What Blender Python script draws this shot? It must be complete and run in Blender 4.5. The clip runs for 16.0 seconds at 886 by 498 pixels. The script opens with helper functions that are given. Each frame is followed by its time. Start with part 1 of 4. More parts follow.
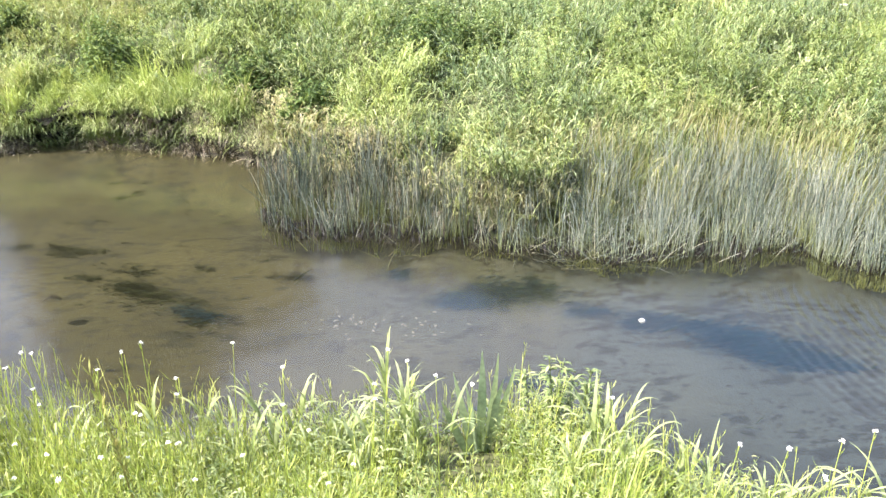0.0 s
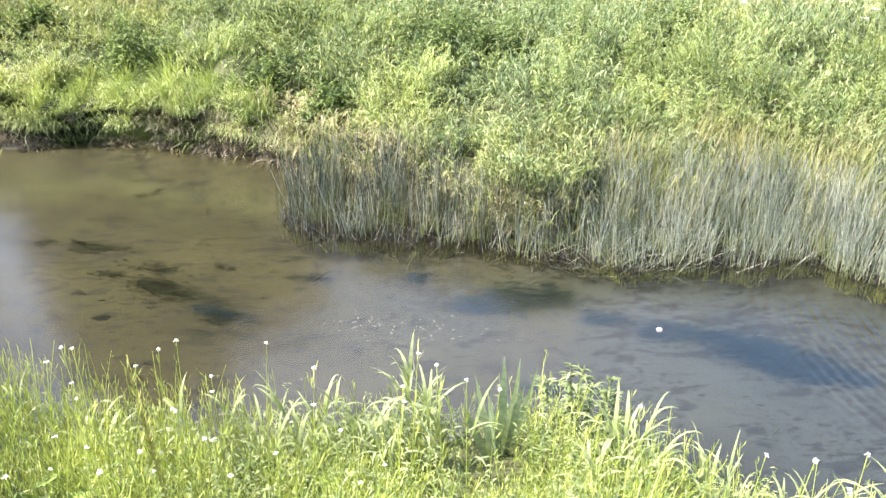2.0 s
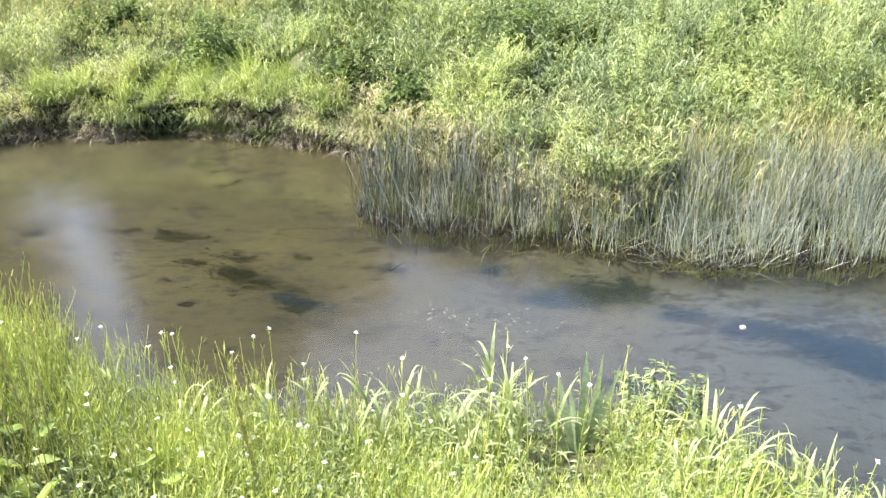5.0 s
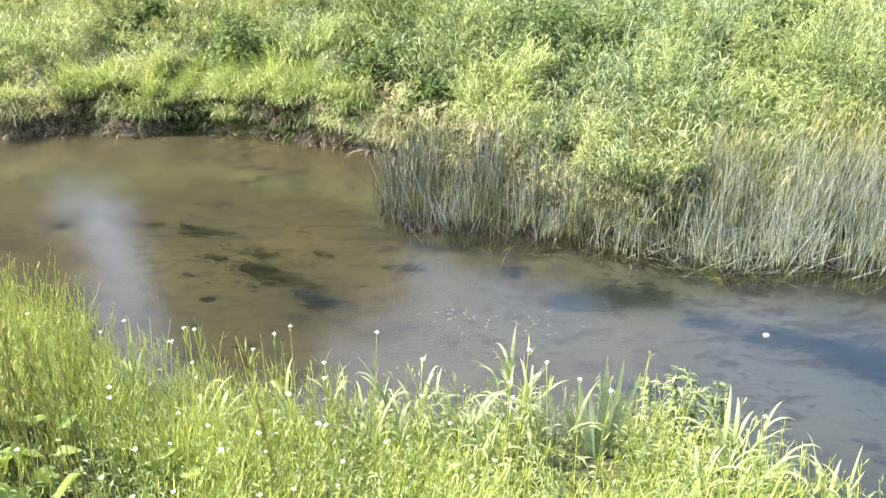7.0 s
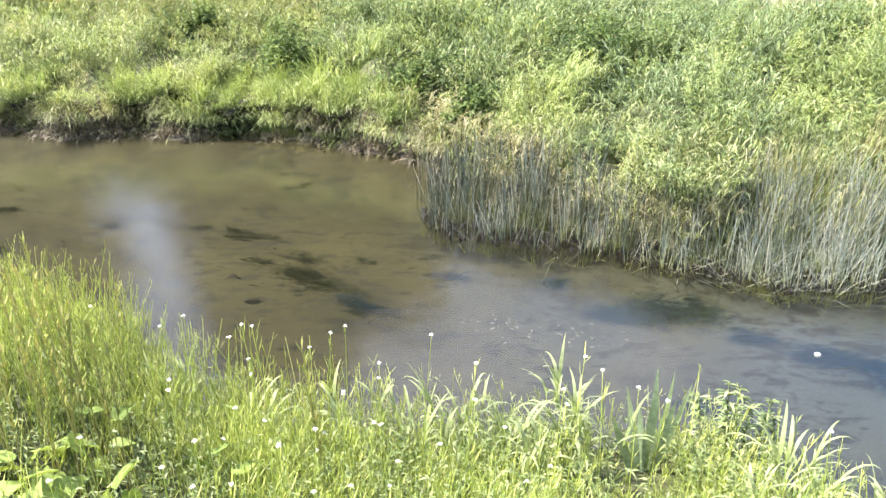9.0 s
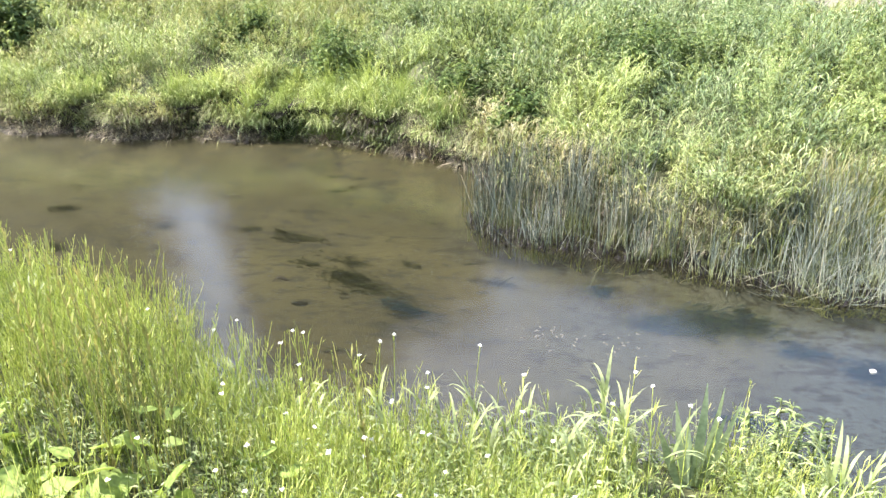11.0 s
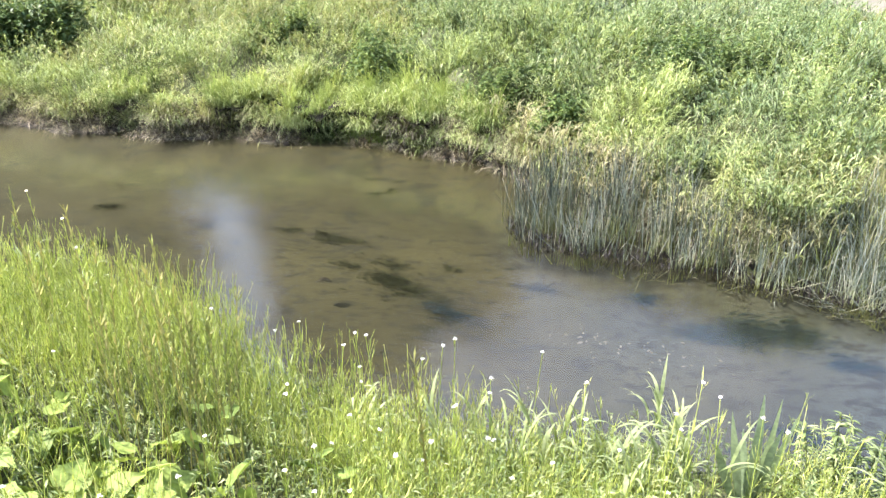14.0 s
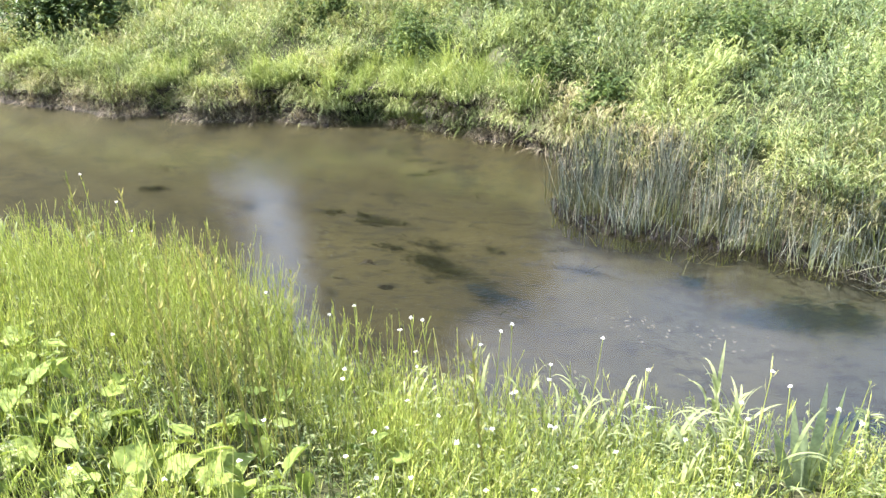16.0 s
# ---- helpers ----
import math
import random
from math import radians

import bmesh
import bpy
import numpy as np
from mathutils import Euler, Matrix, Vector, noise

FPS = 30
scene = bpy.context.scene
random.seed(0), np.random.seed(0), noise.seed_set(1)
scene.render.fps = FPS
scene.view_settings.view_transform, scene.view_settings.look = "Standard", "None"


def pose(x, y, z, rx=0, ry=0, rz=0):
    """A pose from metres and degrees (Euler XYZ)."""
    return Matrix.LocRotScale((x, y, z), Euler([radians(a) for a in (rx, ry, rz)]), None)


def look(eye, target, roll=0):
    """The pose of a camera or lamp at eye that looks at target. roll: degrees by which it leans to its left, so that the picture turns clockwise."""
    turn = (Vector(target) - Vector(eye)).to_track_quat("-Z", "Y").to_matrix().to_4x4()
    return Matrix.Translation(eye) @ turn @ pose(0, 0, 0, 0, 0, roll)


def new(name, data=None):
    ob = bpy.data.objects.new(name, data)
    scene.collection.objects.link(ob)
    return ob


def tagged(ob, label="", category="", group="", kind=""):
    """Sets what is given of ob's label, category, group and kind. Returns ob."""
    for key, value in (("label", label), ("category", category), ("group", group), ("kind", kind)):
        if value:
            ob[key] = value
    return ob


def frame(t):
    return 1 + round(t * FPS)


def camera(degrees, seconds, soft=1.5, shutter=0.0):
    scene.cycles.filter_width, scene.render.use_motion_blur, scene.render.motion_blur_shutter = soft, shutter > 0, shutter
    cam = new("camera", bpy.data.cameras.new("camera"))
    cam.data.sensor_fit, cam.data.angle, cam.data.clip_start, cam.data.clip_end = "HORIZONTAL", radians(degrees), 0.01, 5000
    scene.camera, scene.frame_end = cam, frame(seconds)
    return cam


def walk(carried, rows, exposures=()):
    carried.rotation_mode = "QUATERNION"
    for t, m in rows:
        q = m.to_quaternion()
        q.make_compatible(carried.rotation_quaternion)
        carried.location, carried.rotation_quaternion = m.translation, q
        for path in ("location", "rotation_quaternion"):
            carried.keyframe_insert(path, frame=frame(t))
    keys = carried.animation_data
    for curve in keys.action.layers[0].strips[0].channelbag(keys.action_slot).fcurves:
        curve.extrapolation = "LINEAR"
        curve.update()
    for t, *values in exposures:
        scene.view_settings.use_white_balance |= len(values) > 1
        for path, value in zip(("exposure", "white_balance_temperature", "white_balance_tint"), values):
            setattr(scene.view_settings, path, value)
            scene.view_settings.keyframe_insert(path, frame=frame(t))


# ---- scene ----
cam = camera(60.9, 16.0, soft=1.5)
PATH = [
    (0, (0.19, -0.002, 1.981), (0.463, 1.804, 1.167), -0.4),
    (0.5, (0.172, -0.007, 1.986), (0.434, 1.798, 1.166), -0.1),
    (1, (0.167, -0.005, 1.984), (0.41, 1.8, 1.159), -0.3),
    (1.5, (0.159, -0.012, 1.994), (0.403, 1.798, 1.179), 0.1),
    (2, (0.129, -0.026, 2.006), (0.377, 1.787, 1.199), 0.6),
    (2.5, (0.136, -0.012, 1.997), (0.354, 1.803, 1.186), 0.4),
    (3, (0.117, -0.013, 2.005), (0.31, 1.804, 1.191), 0.0),
    (3.5, (0.106, -0.013, 2.01), (0.261, 1.804, 1.187), -0.2),
    (4, (0.088, -0.014, 2.008), (0.212, 1.804, 1.184), -0.6),
    (6.5, (0.051, -0.012, 2.005), (0.088, 1.807, 1.175), -0.5),
    (7, (0.054, -0.006, 2.006), (0.08, 1.815, 1.18), -0.4),
    (7.5, (0.041, -0.01, 1.991), (0.045, 1.816, 1.176), -0.2),
    (8, (0.039, -0.011, 1.98), (0.024, 1.82, 1.175), -0.2),
    (8.5, (0.013, -0.025, 1.968), (-0.025, 1.809, 1.171), -0.1),
    (9, (-0.008, -0.02, 1.985), (-0.072, 1.814, 1.19), -0.0),
    (9.5, (-0.04, -0.028, 1.974), (-0.108, 1.814, 1.198), 0.2),
    (10, (-0.028, -0.013, 2.014), (-0.135, 1.818, 1.216), -0.1),
    (12.5, (-0.065, -0.029, 2.007), (-0.271, 1.806, 1.237), -0.1),
    (13, (-0.104, -0.02, 2.01), (-0.311, 1.816, 1.245), -0.2),
    (13.5, (-0.121, -0.033, 2.014), (-0.339, 1.795, 1.235), -0.2),
    (14, (-0.133, -0.031, 2.018), (-0.378, 1.793, 1.235), -0.2),
    (14.5, (-0.145, -0.035, 2.017), (-0.413, 1.783, 1.227), -0.3),
    (15, (-0.159, -0.039, 2.011), (-0.461, 1.766, 1.204), -0.8),
    (15.5, (-0.168, -0.03, 2.017), (-0.477, 1.774, 1.212), -1.2),
    (16, (-0.203, -0.006, 2.014), (-0.533, 1.784, 1.185), -1.3),
]
walk(cam, [(t, look(eye, target, roll)) for t, eye, target, roll in PATH], exposures=[(0.0, 2.10, 6320, 20), (7.0, 2.09, 6280, 20), (14.0, 2.075, 6150, 20), (16.0, 2.07, 6150, 20)])

# ---------------------------------------------------------------- light
SUN_AZ, SUN_EL = radians(275), radians(52)      # compass-like: from +y towards +x
to_sun = Vector((math.sin(SUN_AZ) * math.cos(SUN_EL), math.cos(SUN_AZ) * math.cos(SUN_EL), math.sin(SUN_EL)))
world = bpy.data.worlds.new("sky")
scene.world = world
world.use_nodes = True
wn = world.node_tree
sky = wn.nodes.new("ShaderNodeTexSky")
sky.sky_type = "NISHITA"
sky.sun_disc = False
sky.sun_elevation, sky.sun_rotation = SUN_EL, SUN_AZ
sky.dust_density = 0.7
wn.nodes["Background"].inputs["Strength"].default_value = 0.15
tc = wn.nodes.new("ShaderNodeTexCoord")
cl = wn.nodes.new("ShaderNodeTexNoise")
cl.inputs["Scale"].default_value, cl.inputs["Detail"].default_value, cl.inputs["Roughness"].default_value = 2.6, 6, 0.6
wn.links.new(tc.outputs["Generated"], cl.inputs["Vector"])
cr = wn.nodes.new("ShaderNodeValToRGB")
cr.color_ramp.elements[0].position, cr.color_ramp.elements[1].position = 0.43, 0.68
wn.links.new(cl.outputs[0], cr.inputs[0])
cm = wn.nodes.new("ShaderNodeMix")
cm.data_type = "RGBA"
cm.inputs[7].default_value = (4.6, 4.8, 5.2, 1)
wn.links.new(cr.outputs[0], cm.inputs[0])
wn.links.new(sky.outputs[0], cm.inputs[6])
wn.links.new(cm.outputs[2], wn.nodes["Background"].inputs["Color"])
sun = new("sun", bpy.data.lights.new("sun", "SUN"))
sun.data.energy, sun.data.angle, sun.data.color = 5.0, radians(0.53), (1.0, 0.95, 0.86)
sun.matrix_world = look(to_sun * 50, (0, 0, 0))

# ---------------------------------------------------------------- materials
rng = np.random.default_rng(7)


def material(name):
    m = bpy.data.materials.new(name)
    m.use_nodes = True
    nt = m.node_tree
    nt.nodes.clear()
    return m, nt, nt.nodes.new("ShaderNodeOutputMaterial")


def ramp_node(nt, stops):
    r = nt.nodes.new("ShaderNodeValToRGB")
    e = r.color_ramp.elements
    while len(e) < len(stops):
        e.new(0.5)
    for el, (p, c) in zip(e, stops):
        el.position, el.color = p, (*c, 1)
    return r


def noise_node(nt, scale, detail=3, rough=0.55, vec=None):
    n = nt.nodes.new("ShaderNodeTexNoise")
    n.inputs["Scale"].default_value, n.inputs["Detail"].default_value, n.inputs["Roughness"].default_value = scale, detail, rough
    if vec is not None:
        nt.links.new(vec, n.inputs["Vector"])
    return n


def mix_rgb(nt, fac, a, b, mode="MIX"):
    n = nt.nodes.new("ShaderNodeMix")
    n.data_type, n.blend_type = "RGBA", mode
    for sock, v in ((n.inputs[0], fac), (n.inputs[6], a), (n.inputs[7], b)):
        if isinstance(v, (int, float)):
            sock.default_value = v
        elif isinstance(v, tuple):
            sock.default_value = (*v, 1)
        else:
            nt.links.new(v, sock)
    return n.outputs[2]


def leaf_material(name, stops, root=None, patch=None, translucent=0.35, rough=0.5, spec=0.22, clump=1.3):
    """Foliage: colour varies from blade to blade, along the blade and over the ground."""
    m, nt, out = material(name)
    geo = nt.nodes.new("ShaderNodeNewGeometry")
    uv = nt.nodes.new("ShaderNodeUVMap")
    sep = nt.nodes.new("ShaderNodeSeparateXYZ")
    nt.links.new(uv.outputs[0], sep.inputs[0])
    r = ramp_node(nt, stops)
    nt.links.new(geo.outputs["Random Per Island"], r.inputs[0])
    col = r.outputs[0]
    # a dark root colour puts the shade deep among the stems into the blade
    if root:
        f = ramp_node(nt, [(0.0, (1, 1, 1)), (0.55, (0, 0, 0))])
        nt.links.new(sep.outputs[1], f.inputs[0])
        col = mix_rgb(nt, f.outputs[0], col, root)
    if patch:
        n = noise_node(nt, clump, 3, 0.6, geo.outputs["Position"])
        f = ramp_node(nt, [(0.42, (0, 0, 0)), (0.68, (0.85, 0.85, 0.85))])
        nt.links.new(n.outputs[0], f.inputs[0])
        col = mix_rgb(nt, f.outputs[0], col, patch)
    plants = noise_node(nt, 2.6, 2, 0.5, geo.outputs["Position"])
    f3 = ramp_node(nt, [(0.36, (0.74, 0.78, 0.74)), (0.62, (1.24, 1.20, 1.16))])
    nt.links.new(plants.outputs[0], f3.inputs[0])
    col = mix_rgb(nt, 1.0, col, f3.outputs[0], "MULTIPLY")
    fine = noise_node(nt, 60, 2, 0.5, geo.outputs["Position"])
    f2 = ramp_node(nt, [(0.3, (0.72, 0.72, 0.72)), (0.7, (1.15, 1.15, 1.1))])
    nt.links.new(fine.outputs[0], f2.inputs[0])
    col = mix_rgb(nt, 1.0, col, f2.outputs[0], "MULTIPLY")
    p = nt.nodes.new("ShaderNodeBsdfPrincipled")
    p.inputs["Roughness"].default_value = rough
    p.inputs["Specular IOR Level"].default_value = spec
    nt.links.new(col, p.inputs["Base Color"])
    t = nt.nodes.new("ShaderNodeBsdfTranslucent")
    nt.links.new(mix_rgb(nt, 1.0, col, (1.2, 1.2, 0.75), "MULTIPLY"), t.inputs["Color"])
    mx = nt.nodes.new("ShaderNodeMixShader")
    mx.inputs[0].default_value = translucent
    nt.links.new(p.outputs[0], mx.inputs[1])
    nt.links.new(t.outputs[0], mx.inputs[2])
    nt.links.new(mx.outputs[0], out.inputs[0])
    return m


def solid_material(name, stops, scale, rough=0.8, bump=0.4, spec=0.3, bump_scale=None, detail=6):
    """Earth, bark, stone: two scales of noise and relief."""
    m, nt, out = material(name)
    geo = nt.nodes.new("ShaderNodeNewGeometry")
    n1 = noise_node(nt, scale, detail, 0.6, geo.outputs["Position"])
    r = ramp_node(nt, stops)
    nt.links.new(n1.outputs[0], r.inputs[0])
    n2 = noise_node(nt, bump_scale or scale * 9, 5, 0.65, geo.outputs["Position"])
    f2 = ramp_node(nt, [(0.3, (0.65, 0.65, 0.65)), (0.7, (1.2, 1.2, 1.2))])
    nt.links.new(n2.outputs[0], f2.inputs[0])
    p = nt.nodes.new("ShaderNodeBsdfPrincipled")
    nt.links.new(mix_rgb(nt, 1.0, r.outputs[0], f2.outputs[0], "MULTIPLY"), p.inputs["Base Color"])
    p.inputs["Roughness"].default_value = rough
    p.inputs["Specular IOR Level"].default_value = spec
    b = nt.nodes.new("ShaderNodeBump")
    b.inputs["Strength"].default_value, b.inputs["Distance"].default_value = bump, 0.02
    nt.links.new(n2.outputs[0], b.inputs["Height"])
    nt.links.new(b.outputs[0], p.inputs["Normal"])
    nt.links.new(p.outputs[0], out.inputs[0])
    return m


M_SOIL = solid_material("soil", [(0.3, (0.045, 0.045, 0.018)), (0.55, (0.075, 0.085, 0.030)), (0.75, (0.10, 0.12, 0.035))], 1.2)
M_BANK = solid_material("bank_earth", [(0.3, (0.014, 0.012, 0.007)), (0.5, (0.038, 0.032, 0.020)), (0.72, (0.095, 0.082, 0.056))], 5.0, rough=0.85, bump=0.9)


def bed_material():
    """Silt, browner upstream and greyer downstream with reflected sky blue put into its colour, with small dark algae
    blots drawn out along the current.
    """
    m, nt, out = material("stream_bed")
    geo = nt.nodes.new("ShaderNodeNewGeometry")
    pos = geo.outputs["Position"]
    mp = nt.nodes.new("ShaderNodeMapping")
    mp.inputs["Rotation"].default_value = (0, 0, 0.25)
    mp.inputs["Scale"].default_value = (1.0, 1.9, 1.0)
    nt.links.new(pos, mp.inputs["Vector"])
    n1 = noise_node(nt, 0.8, 4, 0.6, pos)
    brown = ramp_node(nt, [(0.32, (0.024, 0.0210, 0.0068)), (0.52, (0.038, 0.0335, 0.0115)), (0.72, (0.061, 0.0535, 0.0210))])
    # the blue of this ramp stands for sky reflected on the downstream water
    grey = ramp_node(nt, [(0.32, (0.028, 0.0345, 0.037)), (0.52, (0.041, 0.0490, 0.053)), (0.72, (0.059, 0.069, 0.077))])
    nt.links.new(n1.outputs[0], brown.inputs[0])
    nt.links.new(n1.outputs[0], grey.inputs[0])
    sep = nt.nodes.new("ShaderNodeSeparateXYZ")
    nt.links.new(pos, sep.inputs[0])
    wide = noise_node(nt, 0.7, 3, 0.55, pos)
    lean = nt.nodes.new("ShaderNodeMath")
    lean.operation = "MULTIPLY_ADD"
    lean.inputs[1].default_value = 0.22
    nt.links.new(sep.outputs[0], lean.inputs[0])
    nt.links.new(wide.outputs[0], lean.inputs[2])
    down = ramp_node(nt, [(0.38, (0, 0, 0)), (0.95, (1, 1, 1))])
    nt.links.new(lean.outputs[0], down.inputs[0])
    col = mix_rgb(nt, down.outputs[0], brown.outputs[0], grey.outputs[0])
    patches = noise_node(nt, 1.3, 3, 0.5, pos)
    for scale, lo, hi, dark in ((5.0, 0.565, 0.635, (0.010, 0.011, 0.005)), (11.0, 0.58, 0.63, (0.009, 0.009, 0.005)), (26.0, 0.60, 0.65, (0.016, 0.014, 0.008))):
        n = noise_node(nt, scale, 5, 0.58, mp.outputs[0])
        gate = nt.nodes.new("ShaderNodeMath")
        gate.operation = "MULTIPLY_ADD"
        gate.inputs[1].default_value = 0.30
        nt.links.new(patches.outputs[0], gate.inputs[0])
        nt.links.new(n.outputs[0], gate.inputs[2])
        f = ramp_node(nt, [(lo + 0.13, (0, 0, 0)), (hi + 0.13, (0.88, 0.88, 0.88))])
        nt.links.new(gate.outputs[0], f.inputs[0])
        col = mix_rgb(nt, f.outputs[0], col, dark)
    n3 = noise_node(nt, 60, 4, 0.6, pos)
    g = ramp_node(nt, [(0.3, (0.78, 0.78, 0.78)), (0.7, (1.18, 1.18, 1.18))])
    nt.links.new(n3.outputs[0], g.inputs[0])
    p = nt.nodes.new("ShaderNodeBsdfPrincipled")
    nt.links.new(mix_rgb(nt, 1.0, col, g.outputs[0], "MULTIPLY"), p.inputs["Base Color"])
    p.inputs["Roughness"].default_value = 0.7
    b = nt.nodes.new("ShaderNodeBump")
    b.inputs["Strength"].default_value, b.inputs["Distance"].default_value = 0.4, 0.02
    nt.links.new(n3.outputs[0], b.inputs["Height"])
    nt.links.new(b.outputs[0], p.inputs["Normal"])
    nt.links.new(p.outputs[0], out.inputs[0])
    return m


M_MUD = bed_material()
M_TRACK = solid_material("dry_track", [(0.3, (0.12, 0.11, 0.075)), (0.7, (0.18, 0.165, 0.12))], 3.0, rough=0.9)
M_BARK = solid_material("bark", [(0.3, (0.06, 0.05, 0.04)), (0.7, (0.16, 0.13, 0.10))], 6.0, rough=0.9, bump=0.8)
M_STONE = solid_material("pale_stone", [(0.3, (0.55, 0.53, 0.48)), (0.7, (0.78, 0.77, 0.73))], 30.0, rough=0.6)
M_PEBBLE = solid_material("pebble", [(0.3, (0.14, 0.13, 0.10)), (0.7, (0.24, 0.225, 0.185))], 20.0, rough=0.6)
# dark brown of the sunken leaf, also used to paint shade under the rushes
M_ROT_SHADE = solid_material("sodden_leaf_and_foot_shade", [(0.3, (0.012, 0.010, 0.008)), (0.7, (0.03, 0.025, 0.018))], 30.0, rough=0.5)

# near grass and stalks: dark roots paint in the shade down in the sward
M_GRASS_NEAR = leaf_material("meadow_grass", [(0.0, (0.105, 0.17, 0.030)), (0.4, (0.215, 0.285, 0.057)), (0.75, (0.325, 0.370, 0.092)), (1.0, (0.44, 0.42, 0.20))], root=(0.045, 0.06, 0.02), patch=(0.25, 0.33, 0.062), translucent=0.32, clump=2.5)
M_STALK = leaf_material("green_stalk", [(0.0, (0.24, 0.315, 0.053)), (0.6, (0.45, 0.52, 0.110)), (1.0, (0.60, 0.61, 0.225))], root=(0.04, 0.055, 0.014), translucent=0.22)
M_CANARY = leaf_material("canary_grass", [(0.0, (0.19, 0.255, 0.10)), (0.5, (0.28, 0.33, 0.155)), (1.0, (0.38, 0.41, 0.245))], root=(0.20, 0.26, 0.08), translucent=0.35, rough=0.55)
M_BROAD = leaf_material("broad_leaf", [(0.0, (0.10, 0.165, 0.032)), (0.5, (0.20, 0.275, 0.062)), (0.9, (0.31, 0.37, 0.115)), (1.0, (0.44, 0.41, 0.08))], translucent=0.33, rough=0.6, spec=0.2)
M_IRIS = leaf_material("iris_leaf", [(0.0, (0.22, 0.295, 0.165)), (1.0, (0.36, 0.42, 0.26))], translucent=0.3, rough=0.4)
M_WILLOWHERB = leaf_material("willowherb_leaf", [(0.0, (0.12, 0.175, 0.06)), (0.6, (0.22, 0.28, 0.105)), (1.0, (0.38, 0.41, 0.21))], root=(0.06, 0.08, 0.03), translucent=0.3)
# bank grasses: shade between the tussocks is painted into the dark root colours
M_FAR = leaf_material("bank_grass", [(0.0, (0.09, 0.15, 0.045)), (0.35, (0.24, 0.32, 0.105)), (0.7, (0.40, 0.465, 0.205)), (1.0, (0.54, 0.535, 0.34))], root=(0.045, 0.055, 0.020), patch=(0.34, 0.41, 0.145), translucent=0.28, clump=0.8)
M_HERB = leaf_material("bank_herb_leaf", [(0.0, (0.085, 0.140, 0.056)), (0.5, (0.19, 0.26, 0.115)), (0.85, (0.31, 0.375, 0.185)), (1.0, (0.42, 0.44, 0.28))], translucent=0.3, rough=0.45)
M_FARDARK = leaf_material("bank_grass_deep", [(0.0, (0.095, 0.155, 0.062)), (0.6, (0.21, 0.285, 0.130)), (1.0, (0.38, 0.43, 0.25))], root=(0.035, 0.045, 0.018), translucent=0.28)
M_LAWN = leaf_material("shelf_grass", [(0.0, (0.16, 0.27, 0.05)), (0.6, (0.27, 0.38, 0.085)), (1.0, (0.38, 0.47, 0.14))], root=(0.10, 0.16, 0.04), translucent=0.35)
M_PALE = leaf_material("pale_bank_grass", [(0.0, (0.20, 0.26, 0.08)), (0.5, (0.30, 0.33, 0.13)), (1.0, (0.40, 0.37, 0.21))], root=(0.20, 0.215, 0.09), translucent=0.3)
M_SNAPPED = leaf_material("snapped_rush", [(0.0, (0.17, 0.18, 0.11)), (1.0, (0.30, 0.29, 0.20))], translucent=0.05)
M_RUSTY = leaf_material("ripening_pods", [(0.000, (0.24, 0.28, 0.07)), (1.000, (0.40, 0.34, 0.13))], translucent=0.2)
M_STRAW = leaf_material("straw", [(0.0, (0.08, 0.068, 0.050)), (0.5, (0.19, 0.165, 0.12)), (0.8, (0.36, 0.32, 0.235)), (1.0, (0.22, 0.25, 0.10))], root=(0.075, 0.063, 0.045), translucent=0.2)
M_BLEACHED = leaf_material("bleached_grass", [(0.0, (0.26, 0.26, 0.12)), (0.5, (0.38, 0.36, 0.19)), (1.0, (0.49, 0.44, 0.29))], root=(0.25, 0.225, 0.14), translucent=0.25)
M_NETTLE = leaf_material("nettle_leaf", [(0.0, (0.045, 0.080, 0.022)), (0.6, (0.11, 0.165, 0.050)), (1.0, (0.24, 0.30, 0.11))], translucent=0.3)
M_BRAMBLE = leaf_material("bramble_leaf", [(0.0, (0.05, 0.09, 0.03)), (0.6, (0.09, 0.14, 0.05)), (1.0, (0.15, 0.20, 0.08))], translucent=0.25)
M_LEAFY = leaf_material("bright_leaf", [(0.0, (0.17, 0.25, 0.085)), (0.6, (0.29, 0.355, 0.150)), (1.0, (0.42, 0.45, 0.22))], translucent=0.36)
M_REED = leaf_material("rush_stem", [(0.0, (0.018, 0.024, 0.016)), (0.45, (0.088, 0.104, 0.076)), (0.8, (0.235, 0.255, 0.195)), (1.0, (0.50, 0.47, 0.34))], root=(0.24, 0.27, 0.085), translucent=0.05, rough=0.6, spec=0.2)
M_REEDPALE = leaf_material("pale_rush_stem", [(0.0, (0.075, 0.105, 0.085)), (0.4, (0.185, 0.225, 0.183)), (0.75, (0.305, 0.345, 0.285)), (1.0, (0.47, 0.47, 0.37))], root=(0.34, 0.38, 0.12), translucent=0.1, rough=0.55, spec=0.25)
M_WEED = leaf_material("waterweed", [(0.0, (0.007, 0.011, 0.003)), (0.7, (0.016, 0.023, 0.007)), (1.0, (0.030, 0.038, 0.012))], translucent=0.1)
# dark weed with the blue of reflected sky mixed into its colour
M_WEEDTEAL = leaf_material("sky_blued_waterweed", [(0.0, (0.004, 0.016, 0.030)), (0.7, (0.006, 0.026, 0.045)), (1.0, (0.010, 0.037, 0.058))], translucent=0.1)
M_TREE = leaf_material("tree_leaf", [(0.000, (0.030, 0.050, 0.035)), (1.000, (0.060, 0.090, 0.050))], translucent=0.2)
M_PETAL = leaf_material("white_petal", [(0.000, (0.780, 0.780, 0.800)), (1.000, (0.850, 0.850, 0.800))], translucent=0.3)


